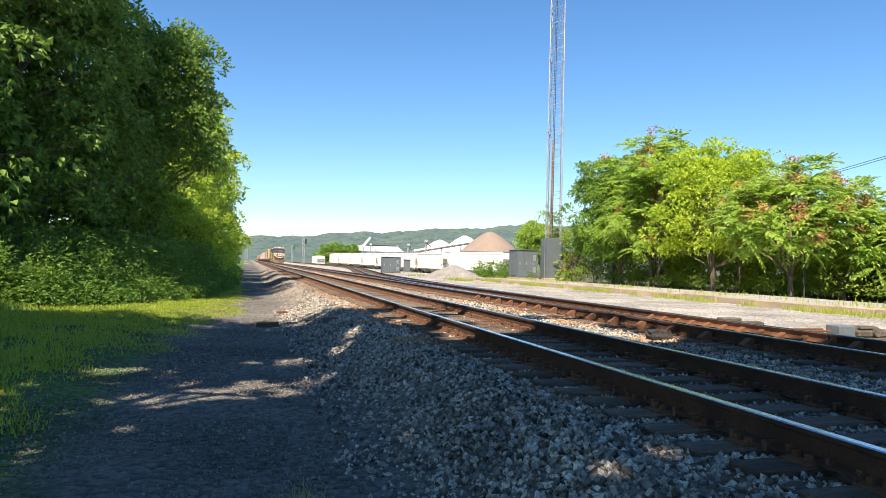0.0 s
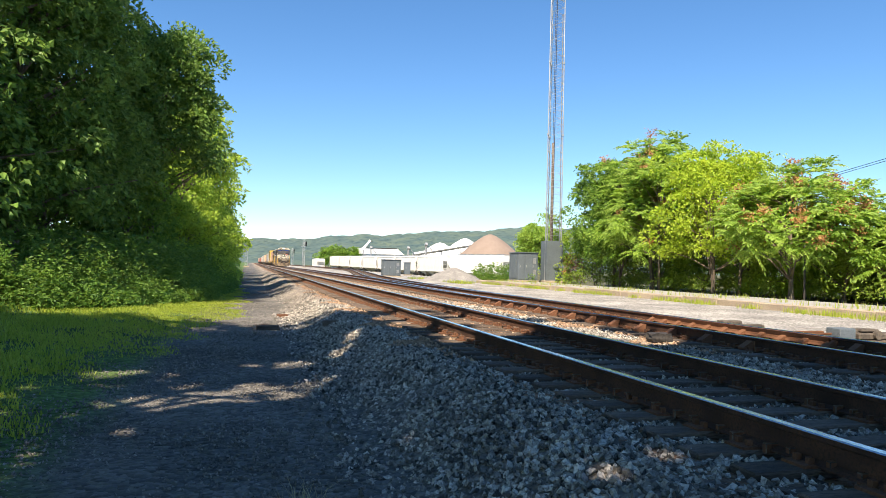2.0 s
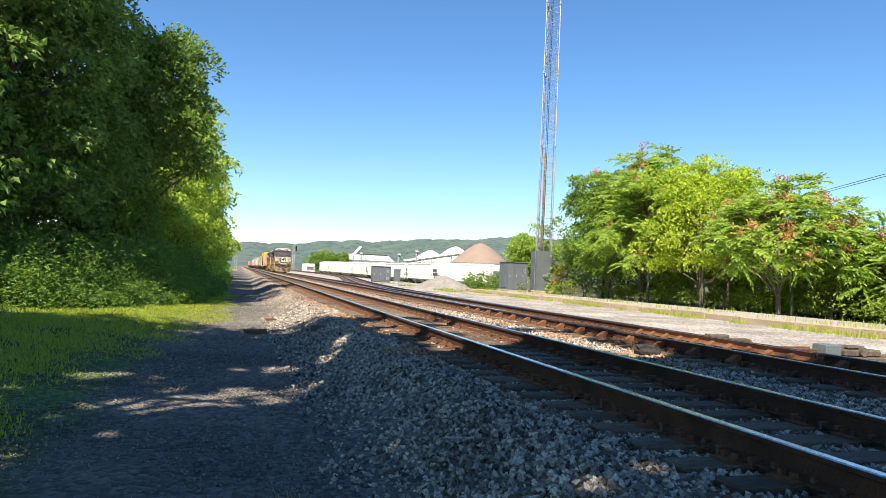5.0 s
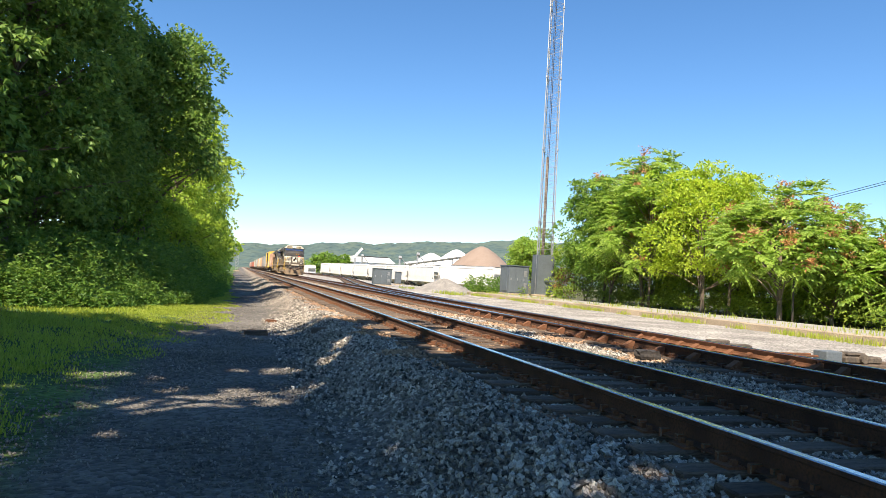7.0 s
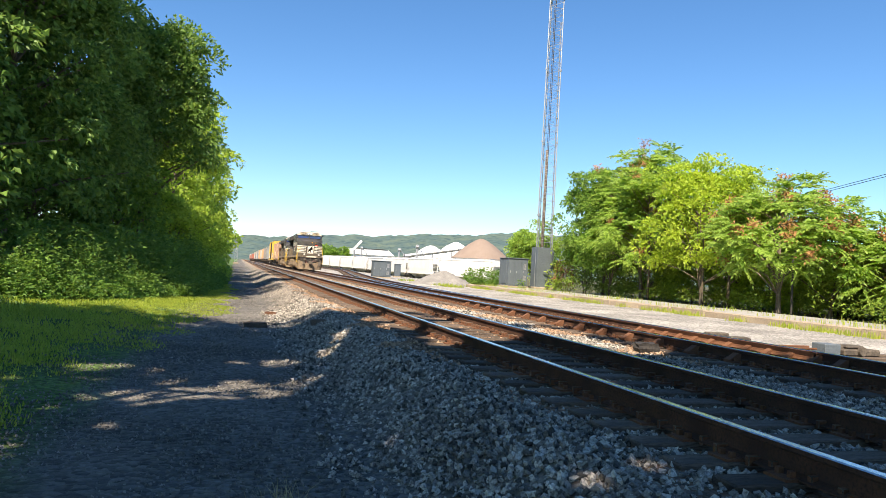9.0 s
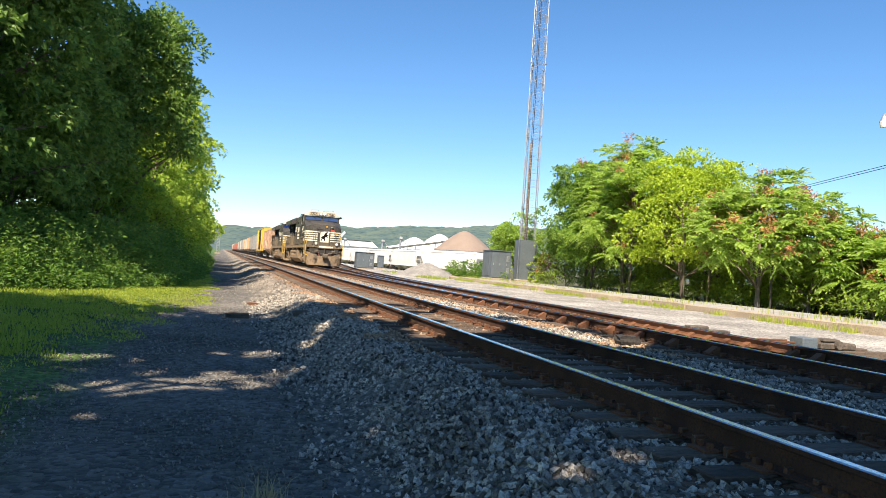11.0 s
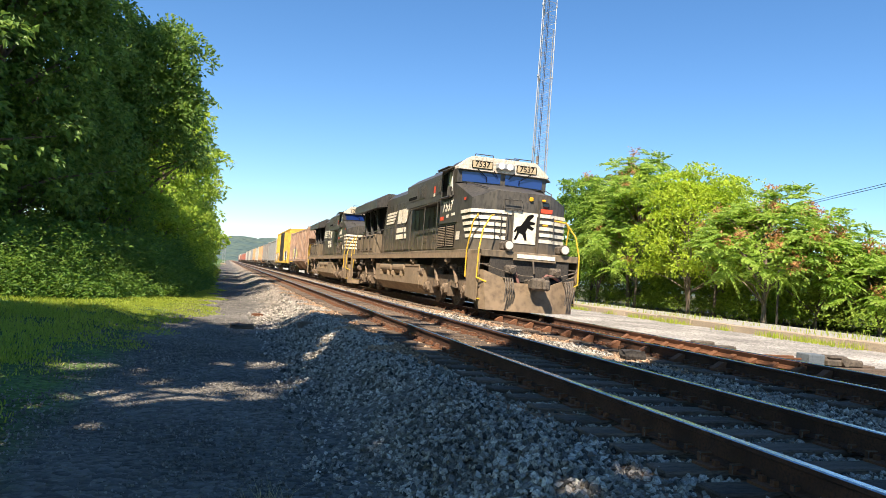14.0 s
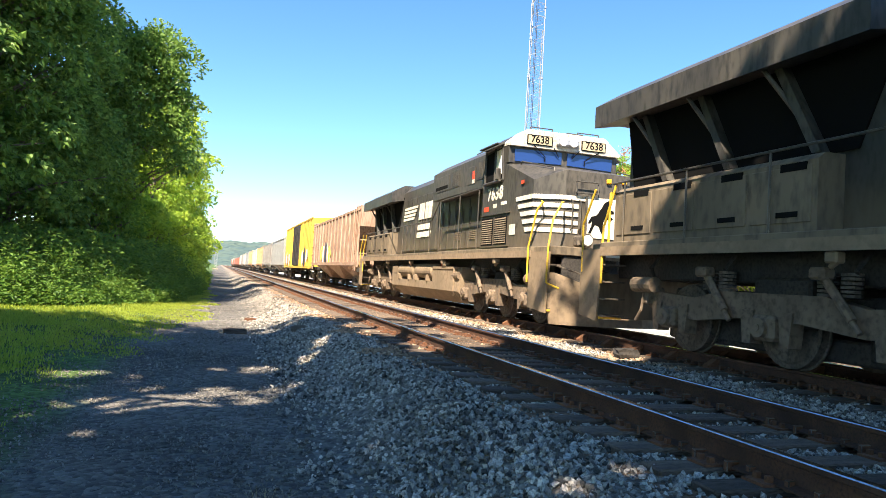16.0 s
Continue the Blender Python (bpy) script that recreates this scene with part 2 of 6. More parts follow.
def ground_material():
    m = surface("earth and gravel", (0.25, 0.21, 0.165), (0.33, 0.28, 0.225), 1.2, 0.95, 0, 0.5, 30, c=(0.19, 0.165, 0.14))
    t = m.node_tree
    n, ln = t.nodes, t.links.new
    p = n["Principled BSDF"]
    base = p.inputs["Base Color"].links[0].from_socket
    co = n.new("ShaderNodeTexCoord")
    sep = n.new("ShaderNodeSeparateXYZ")
    ln(co.outputs["Object"], sep.inputs[0])
    wob = n.new("ShaderNodeTexNoise")
    wob.inputs["Scale"].default_value, wob.inputs["Detail"].default_value = 0.9, 6
    ln(co.outputs["Object"], wob.inputs["Vector"])

    def zone(x0, x1, col, old, amp=1.2):
        ma = n.new("ShaderNodeMath")
        ma.operation = "MULTIPLY_ADD"
        ma.inputs[1].default_value = amp
        ln(wob.outputs["Fac"], ma.inputs[0])
        ln(sep.outputs["X"], ma.inputs[2])
        mr = n.new("ShaderNodeMapRange")
        mr.inputs["From Min"].default_value, mr.inputs["From Max"].default_value = x0 + amp / 2, x1 + amp / 2
        ln(ma.outputs[0], mr.inputs["Value"])
        mx = n.new("ShaderNodeMix")
        mx.data_type = "RGBA"
        ln(mr.outputs[0], mx.inputs["Factor"])
        ln(old, mx.inputs["A"])
        mx.inputs["B"].default_value = (*col, 1)
        if isinstance(col, tuple):
            return mx.outputs["Result"]

    c = base
    for x0, x1, col in ((2.2, 2.6, (0.25, 0.15, 0.09)), (5.1, 5.6, (0.28, 0.24, 0.19)), (6.3, 6.8, (0.25, 0.15, 0.09)), (9.2, 9.8, (0.28, 0.24, 0.19))):
        c = zone(x0, x1, col, c, 0.5)                         # rust dust along the rails
    c = zone(1.9, 1.2, (0.145, 0.135, 0.122), c)             # cinder path
    c = zone(-1.2, -1.7, (0.085, 0.14, 0.036), c, 0.8)         # verge under the grass
    c = zone(10.6, 11.6, (0.34, 0.32, 0.29), c, 0.8)             # pale service strip
    c = zone(24.2, 25.4, (0.10, 0.10, 0.05), c)               # behind the platform
    fine = n.new("ShaderNodeTexNoise")
    fine.inputs["Scale"].default_value, fine.inputs["Detail"].default_value, fine.inputs["Roughness"].default_value = 14.0, 8, 0.75
    ln(co.outputs["Object"], fine.inputs["Vector"])
    mid = n.new("ShaderNodeTexNoise")
    mid.inputs["Scale"].default_value, mid.inputs["Detail"].default_value = 0.45, 4
    ln(co.outputs["Object"], mid.inputs["Vector"])
    both = n.new("ShaderNodeMath")
    both.operation = "ADD"
    ln(fine.outputs["Fac"], both.inputs[0])
    ln(mid.outputs["Fac"], both.inputs[1])
    vr = n.new("ShaderNodeMapRange")
    vr.inputs["From Min"].default_value, vr.inputs["From Max"].default_value = 0.7, 1.3
    vr.inputs["To Min"].default_value, vr.inputs["To Max"].default_value = 0.45, 1.45
    ln(both.outputs[0], vr.inputs["Value"])
    hs = n.new("ShaderNodeHueSaturation")
    ln(vr.outputs[0], hs.inputs["Value"])
    ln(c, hs.inputs["Color"])
    vo = n.new("ShaderNodeTexVoronoi")
    vo.inputs["Scale"].default_value = 17.0
    ln(co.outputs["Object"], vo.inputs["Vector"])
    sc = n.new("ShaderNodeSeparateColor")
    ln(vo.outputs["Color"], sc.inputs[0])
    cv = n.new("ShaderNodeMapRange")
    cv.inputs["To Min"].default_value, cv.inputs["To Max"].default_value = 0.55, 1.4
    ln(sc.outputs[0], cv.inputs["Value"])
    hs2 = n.new("ShaderNodeHueSaturation")
    ln(cv.outputs[0], hs2.inputs["Value"])
    ln(hs.outputs[0], hs2.inputs["Color"])
    ln(hs2.outputs[0], p.inputs["Base Color"])
    old = p.inputs["Normal"].links[0].from_socket
    inv = n.new("ShaderNodeMath")
    inv.operation = "SUBTRACT"
    inv.inputs[0].default_value = 1.0
    ln(vo.outputs["Distance"], inv.inputs[1])
    bp = n.new("ShaderNodeBump")
    bp.inputs["Strength"].default_value, bp.inputs["Distance"].default_value = 0.9, 0.05
    ln(inv.outputs[0], bp.inputs["Height"])
    ln(old, bp.inputs["Normal"])
    ln(bp.outputs[0], p.inputs["Normal"])
    return m


def build_ground():
    xs = grid_axis(-7, 24, 0.25, -2500, 2500)
    ys = grid_axis(0, 40, 0.4, -300, 3500, 1.1)
    X, Y = np.meshgrid(xs, ys)
    Z = ground_z(X, Y)
    near = (np.abs(X) < 40) & (Y < 120)
    Z = Z + np.where(near, 0.018 * np.sin(2.1 * X + 0.7 * Y) * np.sin(1.3 * Y - X) + 0.012 * np.sin(5.3 * X + 2) * np.sin(4.1 * Y), 0)
    nx, ny = len(xs), len(ys)
    V = np.stack([X, Y, Z], -1).reshape(-1, 3)
    i = np.arange(nx * ny).reshape(ny, nx)
    a, b, c, d = i[:-1, :-1].ravel(), i[:-1, 1:].ravel(), i[1:, 1:].ravel(), i[1:, :-1].ravel()
    F = np.concatenate([np.stack([a, b, c], -1), np.stack([a, c, d], -1)])
    ob = tri_ob("ground", V, F, ground_material(), smooth=True)
    tagged(ob, "cinder path, gravel and earth reaching the far valley", "ground", kind="structure")


build_ground()

# ---------------------------------------------------------------- tracks
RAIL = [(-.076, -.186), (.076, -.186), (.076, -.175), (.012, -.155), (.009, -.05), (.036, -.038), (.037, -.008), (.030, 0), (-.030, 0), (-.037, -.008), (-.036, -.038), (-.009, -.05), (-.012, -.155), (-.076, -.175)]


def rail(parent, path, label=""):
    """A rail along (x, y) points; the running surface is polished."""
    V, F, idx = [], [], []
    k = len(RAIL)
    for x, y in path:
        V += [(x + u, y, w) for u, w in RAIL]
    for s in range(len(path) - 1):
        for i in range(k):
            j = (i + 1) % k
            F.append((s * k + i, s * k + j, (s + 1) * k + j, (s + 1) * k + i))
            idx.append(1 if i in (6, 7, 8) else 0)
    F.append(tuple(range(k)))
    idx.append(0)
    return tagged(mesh_ob("rail", V, F, [M["rail_side"], M["railhead"]], parent, idx), label)


def tie_mesh(name, length=2.6):
    bm = bmesh.new()
    box(bm, -length / 2, length / 2, -.115, .115, -.36, -.19, 0.012)
    for sx in (-.75, .75):
        box(bm, sx - .19, sx + .19, -.095, .095, -.192, -.172, 0, 1)
        for u, w in ((-.115, .05), (.115, .05), (-.115, -.05), (.115, -.05)):
            box(bm, sx + u - .018, sx + u + .018, w - .018, w + .018, -.175, -.135, 0, 1)
        for w in (-.16, .16):
            box(bm, sx - .09, sx + .09, w - .02, w + .02, -.20, -.13, 0.006, 1)
    me = bpy.data.meshes.new(name)
    bm.to_mesh(me)
    bm.free()
    me.materials.append(M["tie"])
    me.materials.append(M["rust"])
    return me


TIE = tie_mesh("tie")


def joined_ties(parent, places, name="tie_row"):
    V, F = [], []
    for x, y in places:
        o = len(V)
        V += [(x + u, y + w, z) for z in (-.36, -.185) for u, w in ((-1.3, -.115), (1.3, -.115), (1.3, .115), (-1.3, .115))]
        F += [(o + 4, o + 5, o + 6, o + 7), (o, o + 1, o + 5, o + 4), (o + 1, o + 2, o + 6, o + 5), (o + 3, o, o + 4, o + 7)]
    tagged(mesh_ob(name, V, F, [M["tie"]], parent), "rows of old timber ties", kind="stuff")


def centre_3(y):
    """The diverging track's centre line."""
    if y < 12:
        return 8.07
    if y < 70:
        return 8.07 + (y - 12) ** 2 / 960
    if y < 120:
        return 11.574 + 0.1208 * (y - 70)
    u = min(y, 190) - 120
    return 17.61 + 0.1208 * u - u * u * 0.1208 / 140


def track(name, centre, label, near_to, far_to, first=-25.0, tie_from=None):
    t = empty(name)
    ys = [first] + list(np.arange(first + 5, 130, 5)) + [160, 200, 240, 300, 400, 550, 800]
    ys = [y for y in ys if y <= far_to]
    for s in (-.75, .75):
        rail(t, [(centre(y) + s, y) for y in ys], "rusty steel rail with a worn bright head")
    y, rows = (first if tie_from is None else tie_from), []
    rnd = random.Random(len(name) * 7)
    while y < min(far_to, 420):
        if -4 < y < near_to:
            ob = new("tie", TIE)
            ob.parent = t
            ob.matrix_basis = pose(centre(y) + rnd.uniform(-.05, .05), y + rnd.uniform(-.03, .03), rnd.uniform(-.012, .004), 0, 0, rnd.uniform(-1.2, 1.2))
        else:
            rows.append((centre(y), y))
        y += 0.5
    joined_ties(t, rows)
    return tagged(t, label, "railway track", "railway tracks", "structure")


track("railway_track", lambda y: 4.06, "main line track of rusty rails on timber ties", 55, 800)
track("railway_track", lambda y: 8.07, "second main line track carrying the freight train", 50, 800)
track("railway_track", centre_3, "diverging siding track leaving the second main line", 0, 400, 13.0, 60)


def yard_x(y):
    return 43.0 - 6.1 * (y - 110) / 18 if y < 128 else 36.9 - 0.062 * (y - 128)


track("railway_track", lambda y: yard_x(max(y, 116)), "yard track under the parked white hopper cars", 0, 300, 100.0).location.z = -1.3
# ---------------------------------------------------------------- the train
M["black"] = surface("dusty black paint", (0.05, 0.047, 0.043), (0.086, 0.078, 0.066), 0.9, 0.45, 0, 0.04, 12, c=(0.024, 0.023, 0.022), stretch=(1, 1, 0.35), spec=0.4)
M["black_low"] = surface("black paint under road dust", (0.16, 0.125, 0.085), (0.22, 0.17, 0.115), 0.9, 0.7, 0, 0.04, 8, c=(0.10, 0.08, 0.058), stretch=(1, 1, 0.4))


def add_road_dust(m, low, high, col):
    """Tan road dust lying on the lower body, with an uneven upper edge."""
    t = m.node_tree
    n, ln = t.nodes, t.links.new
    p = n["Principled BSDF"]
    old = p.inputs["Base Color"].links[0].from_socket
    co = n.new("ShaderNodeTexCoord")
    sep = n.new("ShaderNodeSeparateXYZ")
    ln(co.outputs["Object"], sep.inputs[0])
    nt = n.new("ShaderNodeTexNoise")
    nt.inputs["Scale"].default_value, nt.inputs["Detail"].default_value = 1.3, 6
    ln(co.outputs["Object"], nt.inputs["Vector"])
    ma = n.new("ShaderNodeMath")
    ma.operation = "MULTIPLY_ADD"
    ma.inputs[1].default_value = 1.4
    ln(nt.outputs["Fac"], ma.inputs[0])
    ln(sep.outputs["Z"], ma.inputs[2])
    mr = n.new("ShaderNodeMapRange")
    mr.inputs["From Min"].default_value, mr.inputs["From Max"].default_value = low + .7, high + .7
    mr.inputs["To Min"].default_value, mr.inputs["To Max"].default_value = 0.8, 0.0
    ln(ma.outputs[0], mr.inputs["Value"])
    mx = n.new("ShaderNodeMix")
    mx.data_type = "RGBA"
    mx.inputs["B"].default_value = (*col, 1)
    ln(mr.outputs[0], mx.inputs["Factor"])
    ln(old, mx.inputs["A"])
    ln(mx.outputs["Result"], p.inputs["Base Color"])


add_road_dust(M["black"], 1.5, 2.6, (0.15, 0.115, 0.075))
M["dust"] = surface("road dust on steel", (0.28, 0.205, 0.135), (0.21, 0.155, 0.10), 1.6, 0.9, 0, 0.06, 9, c=(0.19, 0.14, 0.09))
M["truck_dust"] = surface("brown dust and grease on castings", (0.22, 0.16, 0.11), (0.15, 0.11, 0.077), 1.6, 0.85, 0, 0.1, 12, c=(0.09, 0.068, 0.05))
M["brow"] = surface("grimy white cab brow", (0.62, 0.585, 0.51), (0.50, 0.455, 0.38), 3.0, 0.6, 0, 0.04, 18, c=(0.34, 0.29, 0.22))
M["board"] = surface("yellowed number board", (0.50, 0.41, 0.27), (0.42, 0.34, 0.22), 4.0, 0.5, 0, 0.02, 25, c=(0.32, 0.26, 0.17))
M["plow"] = surface("scraped brown plow steel", (0.25, 0.18, 0.115), (0.19, 0.14, 0.09), 1.3, 0.75, 0, 0.06, 7, c=(0.13, 0.095, 0.065))
M["gear"] = surface("greasy running gear", (0.16, 0.13, 0.10), (0.09, 0.075, 0.06), 2.2, 0.8, 0.1, 0.2, 20, c=(0.05, 0.042, 0.036))
M["cream"] = surface("weathered white stripe", (0.78, 0.75, 0.66), (0.66, 0.60, 0.48), 2.0, 0.6, 0, 0.03, 15, c=(0.56, 0.49, 0.36))
M["yellow_rail"] = surface("yellow handrail paint", (0.72, 0.48, 0.04), (0.60, 0.38, 0.04), 3.0, 0.5, 0, 0.02, 20, c=(0.42, 0.26, 0.05))
# Blue of the reflected sky is put into the glass colour.
M["glass_blue"] = plain("sky-blue windshield glass", (0.012, 0.035, 0.16), 0.04, 0, 0, 0.9)
M["glass_dark"] = plain("dark window glass", (0.01, 0.012, 0.014), 0.06, 0, 0, 0.7)
# Black parts, and near-black sheets that stand in for unlit openings.
M["hole"] = plain("flat black and unlit openings", (0.006, 0.006, 0.006), 0.9, 0, 0, 0.1)
M["lamp"] = plain("lit headlight lens", (0.9, 0.76, 0.55), 0.2, 0, 0.7)
M["ditch_lens"] = plain("ditch light lens", (0.45, 0.41, 0.35), 0.12, 0, 0.25, 0.8)
M["lens"] = plain("pale lamp and pane glass", (0.75, 0.74, 0.70), 0.12, 0, 0.0, 0.8)
M["red_mark"] = plain("red placard", (0.62, 0.07, 0.03), 0.5)
M["amber"] = plain("amber marker", (0.75, 0.36, 0.02), 0.4)
M["hose"] = surface("air hose rubber", (0.26, 0.12, 0.10), (0.18, 0.09, 0.08), 5, 0.7, 0, 0.05, 30)
M["tread"] = surface("bright wheel rim", (0.34, 0.31, 0.28), (0.24, 0.21, 0.19), 4, 0.45, 0.7, 0.03, 30)

SIDES = (-1, 1)


def text_part(body, size, m, material, parent, name="number", depth=0.006, weight=0.012, gap=1.0):
    cu = bpy.data.curves.new(name, "FONT")
    cu.body, cu.size, cu.extrude, cu.align_x, cu.align_y, cu.offset = body, size, depth, "CENTER", "CENTER", weight
    cu.space_character = gap
    tmp = bpy.data.objects.new(name, cu)
    me = bpy.data.meshes.new_from_object(tmp)
    bpy.data.objects.remove(tmp)
    me.materials.clear()
    me.materials.append(material)
    ob = new(name, me)
    ob.parent = parent
    ob.matrix_basis = m
    return ob


def wheelset(parent, y, r=0.53):
    bm = bmesh.new()
    for s in SIDES:
        rod(bm, (s * 0.70, 0, 0), (s * 0.82, 0, 0), r, 28)
        rod(bm, (s * 0.67, 0, 0), (s * 0.70, 0, 0), r + 0.03, 28)
        rod(bm, (s * 0.82, 0, 0), (s * 0.835, 0, 0), r - 0.06, 28, r - 0.09)
        rod(bm, (s * 0.82, 0, 0), (s * 0.92, 0, 0), 0.14, 12)
        for k in range(3):
            a = k * 2.094
            rod(bm, (s * 0.83, 0.28 * math.cos(a), 0.28 * math.sin(a)), (s * 0.842, 0.28 * math.cos(a), 0.28 * math.sin(a)), 0.05, 8)
    rod(bm, (-.92, 0, 0), (.92, 0, 0), 0.09, 10)
    w = part("wheelset", bm, M["gear"], parent, "steel wheels and axle")
    w.location = (0, y, r)
    return w


SPIN = []


def loco_truck(parent, yc):
    """A three-axle truck: side frames with pedestals, springs, journal boxes, dampers, brake gear."""
    for s in SIDES:
        bm = bmesh.new()
        x0, x1 = s * 1.02, s * 1.20
        prism(bm, [(yc - 2.75, .72), (yc - 2.55, .92), (yc - 1.5, .86), (yc - .9, .98), (yc + .9, .98), (yc + 1.5, .86), (yc + 2.55, .92), (yc + 2.75, .72),
                   (yc + 2.5, .60), (yc + 1.5, .52), (yc + .55, .62), (yc - .55, .62), (yc - 1.5, .52), (yc - 2.5, .60)], x0, x1, "x")
        for a in (-2.07, 0, 2.07):
            for d in (-.34, .34):
                prism(bm, [(yc + a + d - .12, .75), (yc + a + d + .12, .75), (yc + a + d + .07, .30), (yc + a + d - .07, .30)], x0, s * 1.23, "x")
        f = part("side_frame", bm, M["truck_dust"], parent, "dusty cast truck side frame")
        for a in (-2.07, 0, 2.07):
            bm = bmesh.new()
            box(bm, s * 1.0, s * 1.30, yc + a - .2, yc + a + .2, .36, .70, 0.05)
            rod(bm, (s * 1.30, yc + a, .53), (s * 1.36, yc + a, .53), .13, 14)
            rod(bm, (s * 1.36, yc + a, .53), (s * 1.375, yc + a, .53), .05, 8)
            part("journal_box", bm, M["truck_dust"], f)
        for a in (-1.05, 1.05):
            bm = bmesh.new()
            for d in (-.17, .17):
                for k in range(6):
                    rod(bm, (s * 1.12, yc + a + d, .98 + k * .05), (s * 1.12, yc + a + d, 1.015 + k * .05), .12, 10)
            part("coil_spring", bm, M["gear"], f)
            bm = bmesh.new()
            rod(bm, (s * 1.30, yc + a - .35, .72), (s * 1.30, yc + a + .1, 1.25), .055, 8)
            rod(bm, (s * 1.30, yc + a - .45, .58), (s * 1.30, yc + a - .3, .76), .035, 8)
            box(bm, s * 1.2, s * 1.4, yc + a - .02, yc + a + .22, 1.17, 1.32, .03)
            part("damper", bm, M["truck_dust"], f)
        for a in (-2.75, 2.55):
            bm = bmesh.new()
            rod(bm, (s * 1.30, yc + a - .18, 1.02), (s * 1.30, yc + a + .38, 1.02), .13, 12)
            box(bm, s * 1.1, s * 1.32, yc + a, yc + a + .15, .70, 1.1, .03)
            pipe(bm, [(s * 1.32, yc + a + .1, .9), (s * 1.36, yc + a + .1, .6), (s * 1.36, yc + a + .25, .42)], .025)
            part("brake_cylinder", bm, M["truck_dust"], f)
    # dark beam added to close the bright gaps below the truck
    bm = bmesh.new()
    box(bm, -.62, .62, yc - 2.9, yc + 2.9, .16, .45, .03)
    part("gap_filler", bm, M["dark"], parent)
    for a in (-1.45, .55, 1.25):
        bm = bmesh.new()
        box(bm, -.64, .64, yc + a - .45, yc + a + .45, .17, 1.0, .08)
        part("traction_motor", bm, M["dark"], parent)
    bm = bmesh.new()
    box(bm, -1.0, 1.0, yc - .5, yc + .5, .55, 1.2, .04)
    box(bm, -.75, .75, yc - 2.6, yc + 2.6, .62, 1.0, .04)
    part("bolster", bm, M["dark"], parent)
    for a in (-2.07, 0, 2.07):
        SPIN.append(wheelset(parent, yc + a))


def locomotive():
    L = empty("locomotive")
    tagged(L, "black diesel freight locomotive with white nose stripes and road dust", "locomotive", "locomotives on the train")
    # deck and sill
    bm = bmesh.new()
    box(bm, -1.52, 1.52, 1.95, 21.25, 1.60, 1.74, 0.01)
    part("deck", bm, M["black_low"], L)
    bm = bmesh.new()
    box(bm, -.9, .9, 1.9, 21.6, 1.12, 1.60, 0.02)
    part("frame", bm, M["dark"], L)
    for s in SIDES:
        bm = bmesh.new()
        box(bm, s * 1.525, s * 1.50, 1.95, 21.25, 1.50, 1.66)
        part("side_sill", bm, M["dust"], L, "tan dusty side sill")
        for y in (4.2, 8.6, 12.5, 16.2):
            bm = bmesh.new()
            box(bm, s * 1.35, s * 1.50, y - .09, y + .09, 1.36, 1.50, .02)
            rod(bm, (s * 1.42, y - .06, 1.40), (s * 1.42, y + .06, 1.32), .035, 8)
            part("jacking_pad", bm, M["dust"], L)
    # engine hood with roof chamfers
    bm = bmesh.new()
    prism(bm, [(-1.0, 1.74), (1.0, 1.74), (1.0, 4.28), (.72, 4.55), (-.72, 4.55), (-1.0, 4.28)], 5.3, 21.2)
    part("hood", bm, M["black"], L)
    # equipment blower section just behind the cab, full width on top
    bm = bmesh.new()
    prism(bm, [(-1.42, 3.45), (1.42, 3.45), (1.42, 4.32), (1.0, 4.62), (-1.0, 4.62), (-1.42, 4.32)], 5.2, 10.2)
    prism(bm, [(-1.4, 1.74), (1.4, 1.74), (1.42, 3.45), (-1.42, 3.45)], 5.2, 5.45)
    part("equipment_housing", bm, M["black"], L)
    for s in SIDES:
        for y0, y1, z0, z1 in ((5.45, 6.0, 3.68, 4.22), (7.5, 8.3, 3.68, 4.22), (8.5, 9.95, 3.68, 4.16), (6.15, 6.75, 3.62, 4.12)):
            bm = bmesh.new()
            box(bm, s * 1.42, s * 1.435, y0, y1, z0, z1, .006)
            for k in range(int((y1 - y0 - .1) / .09) if y0 in (5.45, 7.5) else 0):
                box(bm, s * 1.435, s * 1.45, y0 + .07 + k * .09, y0 + .11 + k * .09, z0 + .06, z1 - .06)
            if y0 == 8.5:
                box(bm, s * 1.43, s * 1.438, y0 + .1, y1 - .1, z0 + .06, z0 + .17, 0, 1)
            part("blower_grille", bm, [M["black"], M["hole"]], L)
        for k in range(15):
            y = 5.55 + k * .68
            bm = bmesh.new()
            box(bm, s * 1.0, s * 1.022, y, y + .61, 1.86, 3.95 if y > 10.2 else 3.4, .012)
            door = part("hood_door", bm, M["black"], L)
            bm = bmesh.new()
            box(bm, s * 1.022, s * 1.045, y + .5, y + .53, 2.6, 3.1)
            part("handle", bm, M["black"], door)
            for q in range(5 if k in (2, 4) else 0):
                bm = bmesh.new()
                box(bm, s * 1.022, s * 1.045, y + .06, y + .5, 2.12 + q * .055, 2.15 + q * .055)
                part("louvre", bm, M["black_low"], door)
        # lower cabinets along the rear half
        bm = bmesh.new()
        prism(bm, [(s * 1.0, 1.74), (s * 1.40, 1.74), (s * 1.40, 2.62), (s * 1.30, 2.70), (s * 1.0, 2.70)], 16.5, 21.0)
        cab = part("lower_cabinet", bm, M["black_low"], L, "dusty lower equipment cabinet")
        for k in range(4):
            bm = bmesh.new()
            y = 16.58 + k * 1.1
            box(bm, s * 1.40, s * 1.416, y, y + 1.02, 1.86, 2.56, .008)
            box(bm, s * 1.416, s * 1.425, y + .2, y + .55, 1.93, 2.0, 0, 1)
            box(bm, s * 1.405, s * 1.425, y + .08, y + .5, 2.5, 2.6, 0, 1)
            part("cabinet_door", bm, [M["black_low"], M["hole"]], cab)
        # radiator intake: near-black sheet for the shaded recess, slanted end plate, struts
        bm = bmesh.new()
